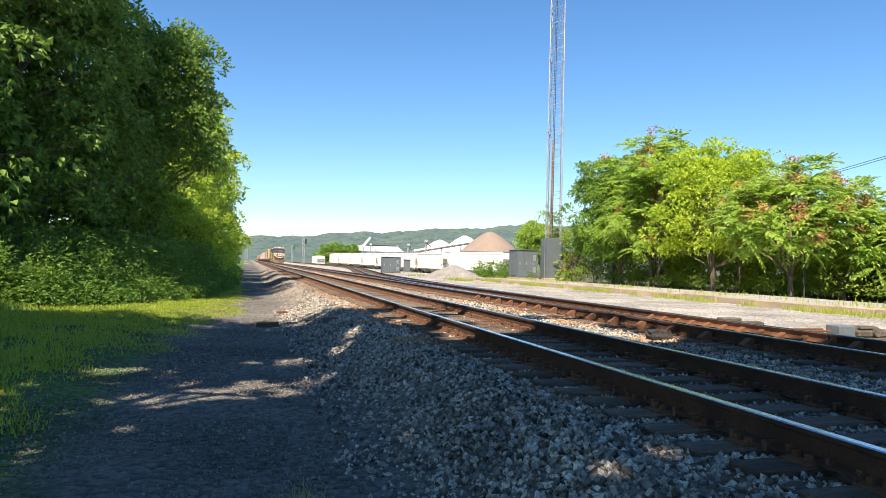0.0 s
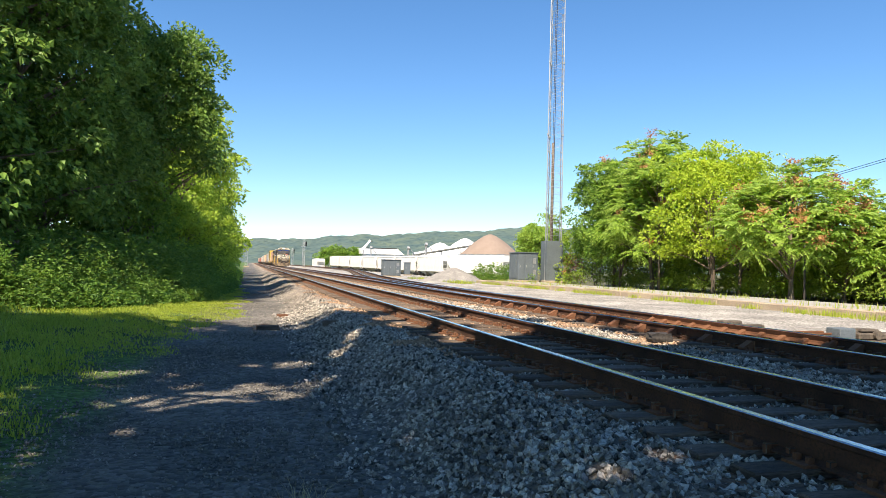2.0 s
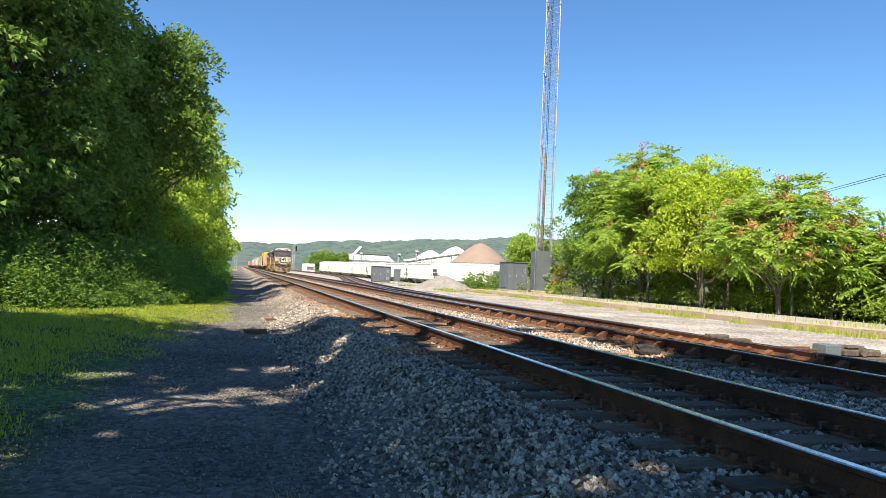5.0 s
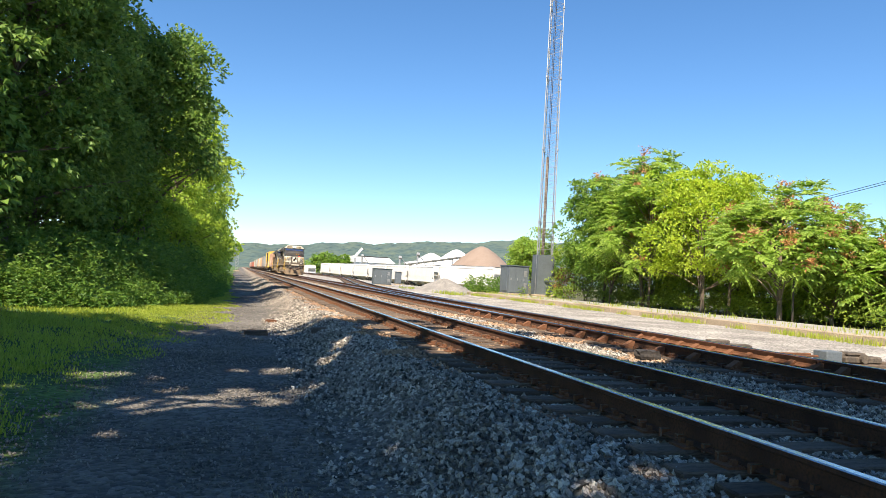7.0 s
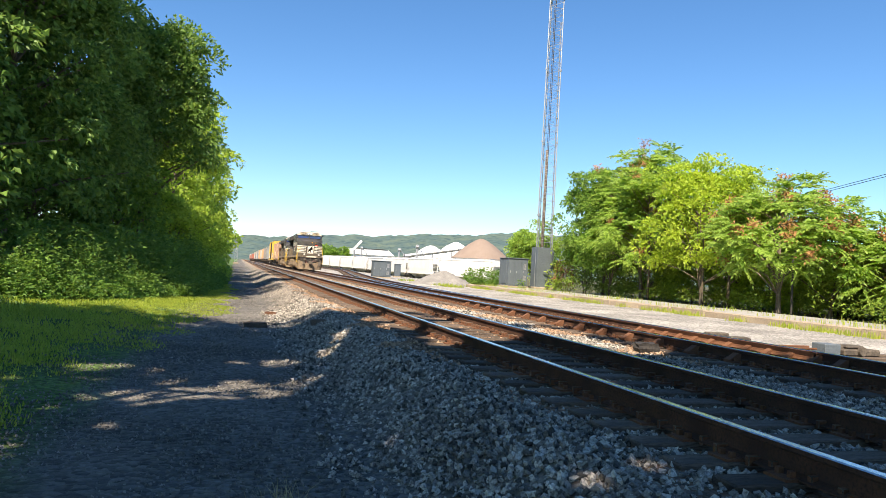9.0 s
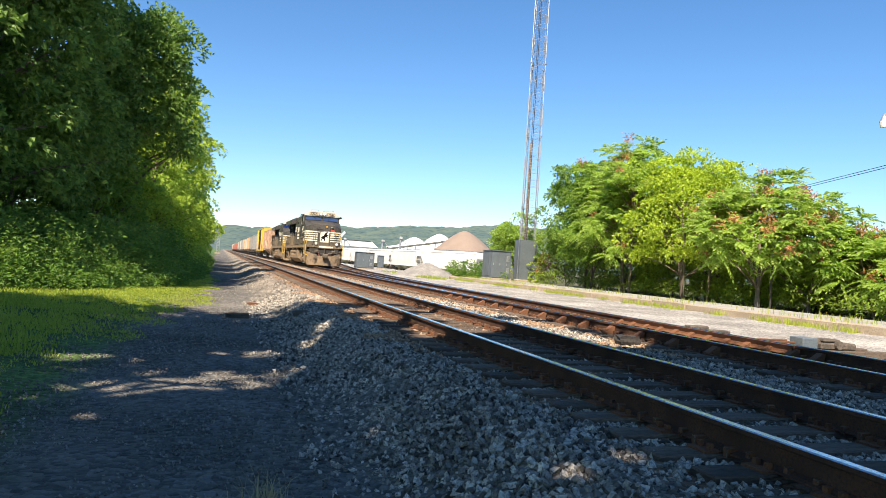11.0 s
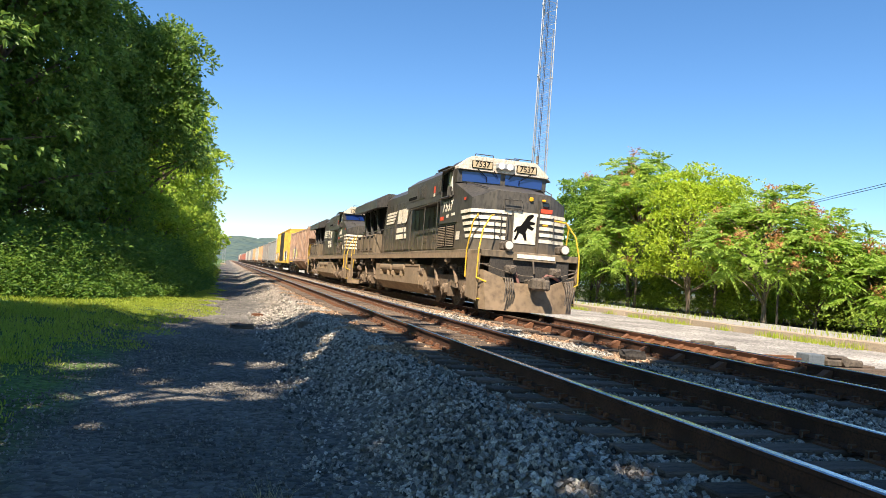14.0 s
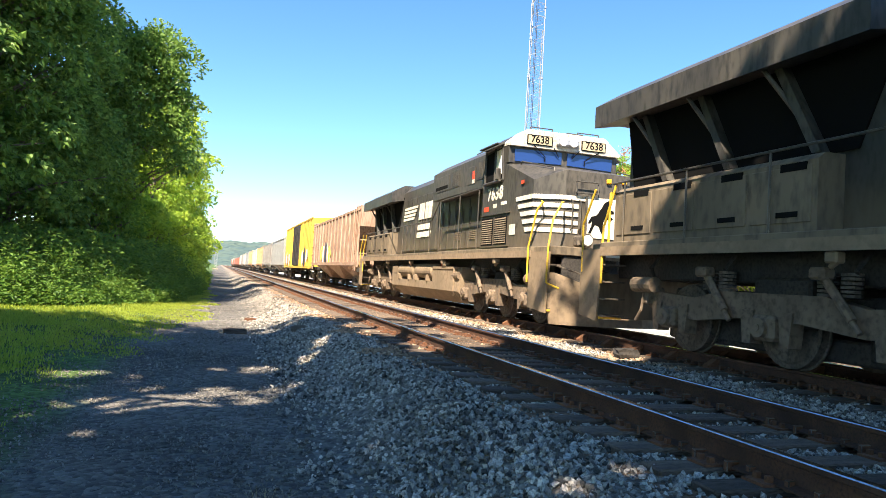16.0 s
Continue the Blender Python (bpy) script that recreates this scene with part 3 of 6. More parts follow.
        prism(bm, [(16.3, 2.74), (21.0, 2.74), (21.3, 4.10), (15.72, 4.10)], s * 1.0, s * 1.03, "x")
        part("radiator_dark_sheet", bm, M["hole"], L, "near-black sheet for the shaded radiator intake")
        for y in (16.7, 18.3, 19.8):
            bm = bmesh.new()
            prism(bm, [(y, 2.75), (y + .14, 2.75), (y + .9, 4.1), (y + .76, 4.1)], s * 1.03, s * 1.18, "x")
            rod(bm, (s * 1.05, y + .5, 3.3), (s * 1.42, y + .9, 4.09), .035)
            part("radiator_strut", bm, M["black"], L)
    bm = bmesh.new()
    prism(bm, [(-1.53, 3.90), (-1.53, 4.30), (-1.0, 4.62), (1.0, 4.62), (1.53, 4.30), (1.53, 3.90), (1.0, 4.0), (-1.0, 4.0)], 15.75, 21.65)
    part("radiator_wing", bm, M["black"], L, "wide overhanging radiator roof")
    for y in (17.0, 18.7, 20.4):
        bm = bmesh.new()
        rod(bm, (0, y, 4.6), (0, y, 4.68), .75, 20)
        part("roof_fan", bm, M["black"], L)
    for x0, x1, y0, y1, z1 in ((-.35, .35, 10.6, 11.8, 4.70), (-.5, .5, 12.1, 13.0, 4.62), (.1, .5, 9.3, 9.9, 4.66)):
        bm = bmesh.new()
        box(bm, x0, x1, y0, y1, 4.5, z1, .03)
        part("exhaust_stack" if z1 == 4.70 else "roof_hatch", bm, M["black"], L)
    # cab
    bm = bmesh.new()
    prism(bm, [(-1.5, 1.74), (1.5, 1.74), (1.5, 4.34), (1.05, 4.70), (-1.05, 4.70), (-1.5, 4.34)], 3.75, 5.2)
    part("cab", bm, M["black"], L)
    # nose: tapered in plan, roof rising to a ridge
    bm = bmesh.new()
    lo = [(-1.5, 3.75), (-1.48, 2.05), (-.85, 1.72), (.85, 1.72), (1.48, 2.05), (1.5, 3.75)]
    top = [3.86, 3.26, 3.50, 3.50, 3.26, 3.86]
    a = [bm.verts.new((x, y, 1.74)) for x, y in lo]
    b = [bm.verts.new((x * (.99 if y < 3 else 1), y + .03, z)) for (x, y), z in zip(lo, top)]
    c = [bm.verts.new((x, 3.75, 3.92)) for x in (-.85, .85)]
    for i in range(5):
        bm.faces.new((a[i], a[i + 1], b[i + 1], b[i]))
    bm.faces.new((b[0], b[1], b[2], c[0]))
    bm.faces.new((c[0], b[2], b[3], c[1]))
    bm.faces.new((c[1], b[3], b[4], b[5]))
    bm.faces.new((a[0], b[0], c[0], c[1], b[5], a[5]))
    bm.faces.new(a[::-1])
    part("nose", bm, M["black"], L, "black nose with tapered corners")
    # windshield band above the nose
    bm = bmesh.new()
    prism(bm, [(-1.5, 3.86), (1.5, 3.86), (1.5, 4.34), (1.05, 4.70), (-1.05, 4.70), (-1.5, 4.34)], 3.58, 3.75)
    part("windshield_frame", bm, M["black"], L)
    bm = bmesh.new()
    prism(bm, [(-1.505, 4.27), (1.505, 4.27), (1.505, 4.345), (1.06, 4.71), (-1.06, 4.71), (-1.505, 4.345)], 3.46, 3.58)
    prism(bm, [(-1.508, 4.29), (-1.50, 4.29), (-1.06, 4.70), (-1.064, 4.712), (-1.508, 4.35)], 3.58, 4.15)
    prism(bm, [(1.508, 4.29), (1.50, 4.29), (1.06, 4.70), (1.064, 4.712), (1.508, 4.35)], 3.58, 4.15)
    brow = part("brow", bm, M["brow"], L, "white cab brow")
    for s in SIDES:
        bm = bmesh.new()
        prism(bm, [(s * .08, 3.93), (s * 1.34, 3.90), (s * 1.36, 4.20), (s * .08, 4.24)], 3.555, 3.578)
        part("windshield", bm, M["glass_blue"], L, "windshield with the sky's blue in its colour")
        for pts in ([(s * .9, 3.44, 4.32), (s * .55, 3.52, 4.08), (s * .55, 3.53, 3.95)], [(s * .35, 3.44, 4.3), (s * .18, 3.52, 4.1)]):
            bm = bmesh.new()
            pipe(bm, pts, .012)
            part("wiper", bm, M["hole"], L)
        bm = bmesh.new()
        box(bm, s * .40, s * 1.09, 3.435, 3.46, 4.33, 4.58, .02)
        part("number_board", bm, M["hole"], brow)
        bm = bmesh.new()
        box(bm, s * .425, s * 1.065, 3.428, 3.436, 4.35, 4.56, .004)
        part("number_plate_face", bm, M["board"], brow)
    bm = bmesh.new()
    box(bm, -.32, .32, 3.36, 3.46, 4.36, 4.58, .05)
    head = part("headlight", bm, M["galv"], L, "twin headlight housing in the brow")
    for s in SIDES:
        bm = bmesh.new()
        rod(bm, (s * .14, 3.365, 4.47), (s * .14, 3.345, 4.47), .095, 16)
        part("lens", bm, M["lamp"], head, "lit headlight lens")
    # side windows, doors and plates of the cab
    for s in SIDES:
        # near-black sheet in place of the cab's unlit inside
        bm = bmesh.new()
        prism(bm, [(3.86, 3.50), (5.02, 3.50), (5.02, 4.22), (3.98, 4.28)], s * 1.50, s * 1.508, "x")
        w = part("side_window", bm, M["hole"], L, "open cab side window, a near-black sheet for its inside")
        bm = bmesh.new()
        for p, q in (((3.82, 3.45), (5.08, 3.45)), ((5.08, 3.45), (5.08, 4.3)), ((5.08, 4.3), (3.94, 4.36)), ((3.94, 4.36), (3.82, 3.45)), ((4.4, 3.47), (4.4, 4.3))):
            rod(bm, (s * 1.51, *p), (s * 1.51, *q), .035, 4)
        part("window_frame", bm, M["black"], w)
        bm = bmesh.new()
        prism(bm, [(3.95, 3.62), (4.3, 3.56), (4.3, 4.22), (4.03, 4.24)], s * 1.512, s * 1.53, "x")
        # near-side pane is pale: its sky reflection is put into the colour
        part("window_glass", bm, M["lens"] if s < 0 else M["glass_dark"], w, "sliding window pane, coloured pale for the sky it catches")
        bm = bmesh.new()
        box(bm, s * 1.50, s * 1.72, 3.85, 5.1, 4.33, 4.37, .01)
        prism(bm, [(s * 1.50, 4.42), (s * 1.78, 4.25), (s * 1.78, 4.22), (s * 1.50, 4.38)], 3.85, 5.12)
        part("sunshade", bm, M["black"], L)
        bm = bmesh.new()
        box(bm, s * 1.52, s * 1.66, 3.95, 4.01, 3.45, 3.75, .02)
        box(bm, s * 1.50, s * 1.6, 3.9, 5.05, 3.40, 3.46, .02)
        part("armrest", bm, M["black"], L)
        # near-black backing for the shade behind the louvres
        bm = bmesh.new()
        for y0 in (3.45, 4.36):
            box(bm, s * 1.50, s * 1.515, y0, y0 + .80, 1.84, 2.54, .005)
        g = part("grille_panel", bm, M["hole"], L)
        for y0 in (3.45, 4.36):
            for k in range(12):
                bm = bmesh.new()
                prism(bm, [(s * 1.512, 1.865 + k * .054), (s * 1.535, 1.865 + k * .054), (s * 1.512, 1.905 + k * .054)], y0 + .04, y0 + .76)
                part("louvre", bm, M["black_low"], g)
        bm = bmesh.new()
        box(bm, s * 1.50, s * 1.53, 3.3, 5.2, 2.60, 2.63)
        box(bm, s * 1.50, s * 1.53, 3.3, 5.2, 1.78, 1.81)
        part("belt_rail", bm, M["black"], L)
        for x0, y0, y1, z0, z1, kind in ((1.50, 4.72, 5.08, 2.72, 2.84, 0), (1.50, 2.55, 2.72, 3.22, 3.30, 0), (1.435, 6.15, 6.33, 3.75, 3.98, 0),
                                         (1.50, 3.55, 3.9, 2.82, 2.90, 1), (1.50, 4.2, 4.42, 2.78, 2.88, 1), (1.50, 2.95, 3.3, 2.05, 2.30, 1), (1.436, 6.15, 6.33, 3.63, 3.74, 1)):
            bm = bmesh.new()
            box(bm, s * x0, s * (x0 + .006), y0, y1, z0, z1)
            part("label_plate" if kind else "placard", bm, M["cream"] if kind else M["red_mark"], L, "pale maker label" if kind else "small red safety placard")
        # stripes: the side of the nose, its corner facet, its front
        for k in range(5):
            z = 2.93 - k * .185
            bm = bmesh.new()
            prism(bm, [(2.06, z - .1), (2.95 - k * .14, z - .1), (3.0 - k * .14, z), (2.06, z)], s * 1.484, s * 1.502, "x")
            prism(bm, [(s * 1.49, 2.035), (s * .86, 1.705), (s * .86, 1.73), (s * 1.48, 2.06)], z - .1, z, "z")
            if k:
                box(bm, s * .52, s * .85, 1.706, 1.722, z - .1, z)
            else:
                box(bm, s * .30, s * .85, 1.706, 1.722, z - .1, z)
            part("stripe", bm, M["cream"], L, "weathered white stripe")
    bm = bmesh.new()
    box(bm, -.30, .42, 1.70, 1.722, 2.02, 2.93)
    panel = part("nose_panel", bm, M["cream"], L, "white panel in the middle of the nose")
    bm = bmesh.new()
    prism(bm, [(-.26, 2.12), (-.19, 2.12), (-.10, 2.32), (.0, 2.28), (.08, 2.12), (.15, 2.12), (.10, 2.36), (.15, 2.48), (.30, 2.42), (.36, 2.49), (.22, 2.57), (.37, 2.60), (.38, 2.66), (.20, 2.69), (.30, 2.80), (.33, 2.88), (.24, 2.89), (.13, 2.84), (.05, 2.70), (-.06, 2.54), (-.19, 2.50), (-.28, 2.34), (-.22, 2.34), (-.17, 2.40), (-.19, 2.28)], 1.694, 1.702)
    part("emblem", bm, M["hole"], panel, "dark emblem shape")
    # nose door, handles, markers
    bm = bmesh.new()
    box(bm, .46, .50, 1.66, 1.72, 1.78, 3.3)
    box(bm, -.36, -.32, 1.66, 1.72, 1.78, 2.95)
    pipe(bm, [(-.62, 1.68, 3.25), (-.62, 1.62, 3.25), (-.08, 1.62, 3.25), (-.08, 1.68, 3.25)], .014)
    pipe(bm, [(-.62, 1.66, 3.22), (-.62, 1.64, 3.0), (-.08, 1.64, 3.0), (-.08, 1.66, 3.22)], .016)
    for x in (-.70, -.50, .95):
        pipe(bm, [(x, 1.72, 2.85), (x, 1.64, 2.8), (x, 1.64, 2.2), (x, 1.72, 2.15)], .014)
    part("nose_hardware", bm, M["black"], L)
    for x0, x1, z0, z1 in ((.16, .28, 3.27, 3.39), (.56, .68, 3.29, 3.36), (.62, .80, 2.58, 2.63)):
        bm = bmesh.new()
        box(bm, x0, x1, 1.68, 1.74, z0, z1, .02)
        part("marker_light", bm, M["amber"], L, "amber marker light")
    bm = bmesh.new()
    box(bm, .54, .90, 1.69, 1.72, 2.96, 3.08)
    part("placard", bm, M["red_mark"], L, "red nose placard")
    bm = bmesh.new()
    box(bm, .60, .80, 1.69, 1.735, 3.12, 3.27, .03)
    part("nose_window", bm, M["glass_dark"], L)
    # front platform, pilot, steps
    bm = bmesh.new()
    box(bm, -1.45, 1.45, .95, 2.02, 1.55, 1.74, .015)
    box(bm, -.55, .75, .90, .96, 1.50, 1.70, .01)
    part("front_platform", bm, M["black_low"], L)
    bm = bmesh.new()
    box(bm, -.45, .7, .885, .90, 1.57, 1.68)
    part("platform_edge", bm, M["cream"], L, "scuffed white platform edge")
    bm = bmesh.new()
    plan = [(-1.5, 1.10), (-1.38, .86), (-.55, .58), (.55, .58), (1.38, .86), (1.5, 1.10)]
    lowv = [bm.verts.new((x * .93, y, .10)) for x, y in plan]
    hiv = [bm.verts.new((x, y + .12, 1.18 if abs(x) > 1 else .88)) for x, y in plan]
    lob = [bm.verts.new((x * .93, y + .05, .10)) for x, y in plan]
    hib = [bm.verts.new((x, y + .17, 1.18 if abs(x) > 1 else .88)) for x, y in plan]
    for i in range(5):
        bm.faces.new((lowv[i], lowv[i + 1], hiv[i + 1], hiv[i]))
        bm.faces.new((lob[i + 1], lob[i], hib[i], hib[i + 1]))
        bm.faces.new((hiv[i], hiv[i + 1], hib[i + 1], hib[i]))
        bm.faces.new((lowv[i + 1], lowv[i], lob[i], lob[i + 1]))
    for i in (0, 5):
        bm.faces.new((lowv[i], hiv[i], hib[i], lob[i]))
    part("plow", bm, M["plow"], L, "dusty steel snow plow pilot")
    bm = bmesh.new()
    box(bm, -1.2, 1.2, 1.0, 1.1, .9, 1.55, .02)
    part("pilot_plate", bm, M["dark"], L)
    for end, y0, y1 in (("front", .98, 2.02), ("rear", 21.15, 21.95)):
        for s in SIDES:
            bm = bmesh.new()
            prism(bm, [(y0 + .16, .32), (y1, .40), (y1, 1.62), (y0 + .06, 1.62)], s * 1.47, s * 1.51, "x")
            box(bm, s * 1.0, s * 1.5, y1 - .03, y1, .42, 1.62)
            st = part("step_well", bm, M["dust"], L, "dusty boarding step well")
            for k in range(4):
                bm = bmesh.new()
                box(bm, s * 1.02, s * 1.46, y0 + (.1 if end == "front" else 0), y1 - .1, .40 + k * .31, .43 + k * .31)
                part("step", bm, M["gear"], st)
            bm = bmesh.new()
            box(bm, s * 1.02, s * 1.47, y0 + .1, y0 + .14, .36, .40)
            part("step_edge", bm, M["yellow_rail"], st, "yellow step edge")
    bm = bmesh.new()
    box(bm, -1.3, 1.3, 21.2, 21.9, 1.55, 1.74, .01)
    box(bm, -1.35, 1.35, 21.65, 21.72, .35, 1.2, .02)
    part("rear_platform", bm, M["black_low"], L)
    # couplers, hoses, cut levers
    for y0, d in ((1.0, -1), (21.6, 1)):
        bm = bmesh.new()
        box(bm, -.16, .16, y0, y0 + d * .55, .74, 1.0, .04)
        box(bm, -.20, .22, y0 + d * .45, y0 + d * .72, .70, 1.06, .07)
        box(bm, .04, .24, y0 + d * .62, y0 + d * .92, .72, 1.02, .05)
        part("coupler", bm, M["gear"], L, "cast knuckle coupler")
        bm = bmesh.new()
        tube(bm, [(-.55, y0, 1.28), (-.5, y0 + d * .16, 1.18), (-.42, y0 + d * .22, .9), (-.28, y0 + d * .25, .68), (-.1, y0 + d * .26, .62), (.1, y0 + d * .26, .72), (.22, y0 + d * .25, .98), (.42, y0 + d * .24, 1.14), (.62, y0 + d * .2, 1.12), (.85, y0 + d * .12, 1.02)], [.038] * 10, 8)
        part("air_hose", bm, M["hose"], L, "dull red air hose")
        for x in (-.85, .95):
            for k in range(4):
                bm = bmesh.new()
                tube(bm, [(x + k * .07, y0 + d * .1, 1.0), (x + k * .07, y0 + d * .35, .98), (x + k * .07 - .02, y0 + d * .5, .72), (x + k * .07 - .05, y0 + d * .48, .35 + .05 * k)], [.022] * 4, 6)
                part("brake_hose", bm, M["gear"], L)
        bm = bmesh.new()
        pipe(bm, [(-1.4, y0 + d * .12, 1.32), (-.9, y0 + d * .2, 1.18), (-.3, y0 + d * .3, 1.08), (0, y0 + d * .3, 1.08)], .02, 5)
        pipe(bm, [(1.4, y0 + d * .12, 1.3), (.9, y0 + d * .25, 1.15), (.3, y0 + d * .3, 1.08)], .02, 5)
        pipe(bm, [(.04, y0 + d * .1, 1.5), (.05, y0 + d * .2, 1.15)], .03, 5)
        part("cut_lever", bm, M["gear"], L)
        for x in (-.62, .72):
            bm = bmesh.new()
            box(bm, x - .17, x + .17, y0 + d * .02, y0 + d * .22, 1.12, 1.36, .05)
            rod(bm, (x, y0 + d * .2, 1.24), (x, y0 + d * .32, 1.2), .09, 10)
            part("cable_socket", bm, M["gear"], L)
    for x in (-.72, .98):
        bm = bmesh.new()
        box(bm, x - .17, x + .17, .96, 1.22, 1.76, 2.0, .04)
        rod(bm, (x, 1.0, 1.90), (x, .86, 1.90), .14, 16)
        dl = part("ditch_light", bm, M["gear"], L, "ditch light housing")
        bm = bmesh.new()
        rod(bm, (x, .865, 1.90), (x, .848, 1.90), .115, 16)
        part("lens", bm, M["ditch_lens"], dl, "ditch light lens")
    # handrails
    for s in SIDES:
        for yy, top, back in ((2.02, 2.78, 1.0), (1.02, 2.74, .0)):
            bm = bmesh.new()
            if back:
                pipe(bm, [(s * 1.54, yy + .02, .95), (s * 1.55, yy, 1.72), (s * 1.50, yy - .25, 2.55), (s * 1.40, yy - .32, 2.72), (s * 1.3, 1.98, top)], .022, 6)
            else:
                pipe(bm, [(s * 1.54, 1.06, .95), (s * 1.53, 1.05, 1.72), (s * 1.42, 1.12, 2.30), (s * 1.16, 1.26, 2.70), (s * .95, 1.6, 2.76)], .022, 6)
            if not back:
                pipe(bm, [(s * 1.54, yy + .02, .95), (s * 1.3, yy - .1, .85)], .02, 5)
            part("handrail", bm, M["yellow_rail"], L, "yellow boarding handrail")
        for pts in ([(s * 1.50, 21.9, 1.2), (s * 1.50, 21.95, 2.1), (s * 1.46, 21.6, 2.75)], [(s * 1.50, 21.2, 1.0), (s * 1.50, 21.2, 2.0), (s * 1.46, 20.9, 2.75)],
                    [(s * 1.0, 21.85, 1.7), (s * 1.0, 21.85, 2.75), (s * .3, 21.85, 2.75), (s * .3, 21.85, 1.7)]):
            bm = bmesh.new()
            pipe(bm, pts, .022, 6)
            part("rear_handrail", bm, M["yellow_rail"], L, "yellow boarding handrail")
        bm = bmesh.new()
        pipe(bm, [(s * 1.47, 21.0, 2.78), (s * 1.47, 10.0, 2.80), (s * 1.47, 9.2, 3.36), (s * 1.47, 5.3, 3.40)], .02, 6)
        for y in (20.6, 18.9, 17.2, 15.5, 13.8, 12.0, 10.2):
            rod(bm, (s * 1.47, y, 1.74), (s * 1.47, y, 2.79), .017, 5)
        for y in (9.1, 7.2, 5.6):
            rod(bm, (s * 1.47, y, 1.74), (s * 1.47, y, 3.38), .017, 5)
        part("walkway_rail", bm, M["black"], L)
        # long markings
        for k in range(4):
            bm = bmesh.new()
            z = 3.62 - k * .14
            prism(bm, [(13.34 + k * .15, z), (15.32 + k * .05, z), (15.35 + k * .05, z - .095), (13.46 + k * .15, z - .095)], s * 1.024, s * 1.05, "x")
            part("stripe", bm, M["cream"], L, "slanted white stripe")
        for y0, w in ((13.0, .22), (12.6, .30), (12.15, .26), (11.62, .42)):
            bm = bmesh.new()
            prism(bm, [(y0, 3.04), (y0 + w, 3.04), (y0 + w - .1, 3.64), (y0 - .1, 3.64)], s * 1.024, s * 1.05, "x")
            part("emblem", bm, M["cream"], L, "bold slanted white emblem stroke")
        for z0, y0, y1 in ((2.65, 11.75, 13.3), (2.37, 11.62, 13.45)):
            k = y0
            while k < y1 - .1:
                bm = bmesh.new()
                box(bm, s * 1.024, s * 1.05, k, k + .15, z0, z0 + .2)
                part("marking", bm, M["cream"], L, "small pale lettering bar")
                k += .20
    # fuel tank and reservoirs
    bm = bmesh.new()
    sec = [(-1.42, .55), (-1.0, .20), (1.0, .20), (1.42, .55), (1.42, 1.28), (-1.42, 1.28)]
    ledge = [(-1.42, .55), (-1.0, .20), (1.0, .20), (1.42, .55), (1.42, .80), (-1.42, .80)]
    prism(bm, sec, 7.6, 9.75)
    part("fuel_tank", bm, M["dust"], L, "tan dusty fuel tank")
    bm = bmesh.new()
    prism(bm, [(u * .985, w) for u, w in sec[:4]] + [(1.3, 1.22), (-1.3, 1.22)], 7.15, 7.6)
    part("tank_end", bm, M["dust"], L)
    bm = bmesh.new()
    prism(bm, sec, 14.45, 15.35)
    part("tank_block", bm, M["dust"], L)
    bm = bmesh.new()
    prism(bm, ledge, 9.75, 14.45)
    part("tank_ledge", bm, M["dust"], L)
    bm = bmesh.new()
    prism(bm, [(-.9, .8), (.9, .8), (.9, 1.28), (-.9, 1.28)], 9.75, 14.45)
    part("tank_core", bm, M["dark"], L)
    for sx in SIDES:
        bm = bmesh.new()
        box(bm, sx * .9, sx * 1.42, 12.02, 12.18, .80, .98, .03)
        part("tank_saddle", bm, M["dust"], L)
        # grab irons on the cab roof and the nose
        bm = bmesh.new()
        pipe(bm, [(sx * .35, 3.6, 4.70), (sx * .35, 3.6, 4.80), (sx * .95, 3.6, 4.80), (sx * .95, 3.6, 4.70)], .014)
        part("roof_grab_iron", bm, M["black"], L)
        bm = bmesh.new()
        pipe(bm, [(sx * 1.0, 2.0, 3.42), (sx * 1.0, 2.05, 3.58), (sx * 1.3, 3.2, 3.84), (sx * 1.3, 3.3, 3.72)], .016)
        part("nose_grab_iron", bm, M["black"], L)
    for s in SIDES:
        for y0 in (9.93, 12.3):
            bm = bmesh.new()
            rod(bm, (s * 1.2, y0, 1.13), (s * 1.2, y0 + 2.0, 1.13), .25, 20)
            for y, ra, rb in ((y0 - .08, .17, .25), (y0 + 2.0, .25, .17)):
                rod(bm, (s * 1.2, y, 1.13), (s * 1.2, y + .08, 1.13), ra, 20, rb)
            for y in (y0 + .4, y0 + 1.8):
                box(bm, s * 1.25, s * 1.47, y - .06, y + .06, .78, 1.0, .02)
            part("air_reservoir", bm, M["dust"], L, "dusty air reservoir cylinder")
        bm = bmesh.new()
        box(bm, s * 1.42, s * 1.44, 7.6, 9.75, 1.20, 1.24)
        box(bm, s * 1.30, s * 1.46, 8.3, 8.6, 1.28, 1.44, .03)
        part("tank_trim", bm, M["dust"], L)
        bm = bmesh.new()
        rod(bm, (s * 1.3, 8.95, 1.28), (s * 1.3, 8.95, 1.42), .08, 10)
        part("filler_cap", bm, M["red_mark"], L, "red filler cap")
    for y0, y1 in ((2.2, 7.4), (15.2, 20.6)):
        bm = bmesh.new()
        box(bm, -.8, .8, y0, y1, 1.1, 1.5)
        part("air_duct", bm, M["dark"], L)
    for y in (3.3, 5.0, 6.6, 16.0, 18.2, 20.0):
        for s in SIDES:
            bm = bmesh.new()
            pipe(bm, [(s * 1.1, y, 1.5), (s * 1.2, y + .1, 1.3), (s * 1.0, y + .3, 1.15)], .03, 5)
            part("sand_pipe", bm, M["dark"], L)
    loco_truck(L, 4.85)
    loco_truck(L, 17.45)
    # roof details
    bm = bmesh.new()
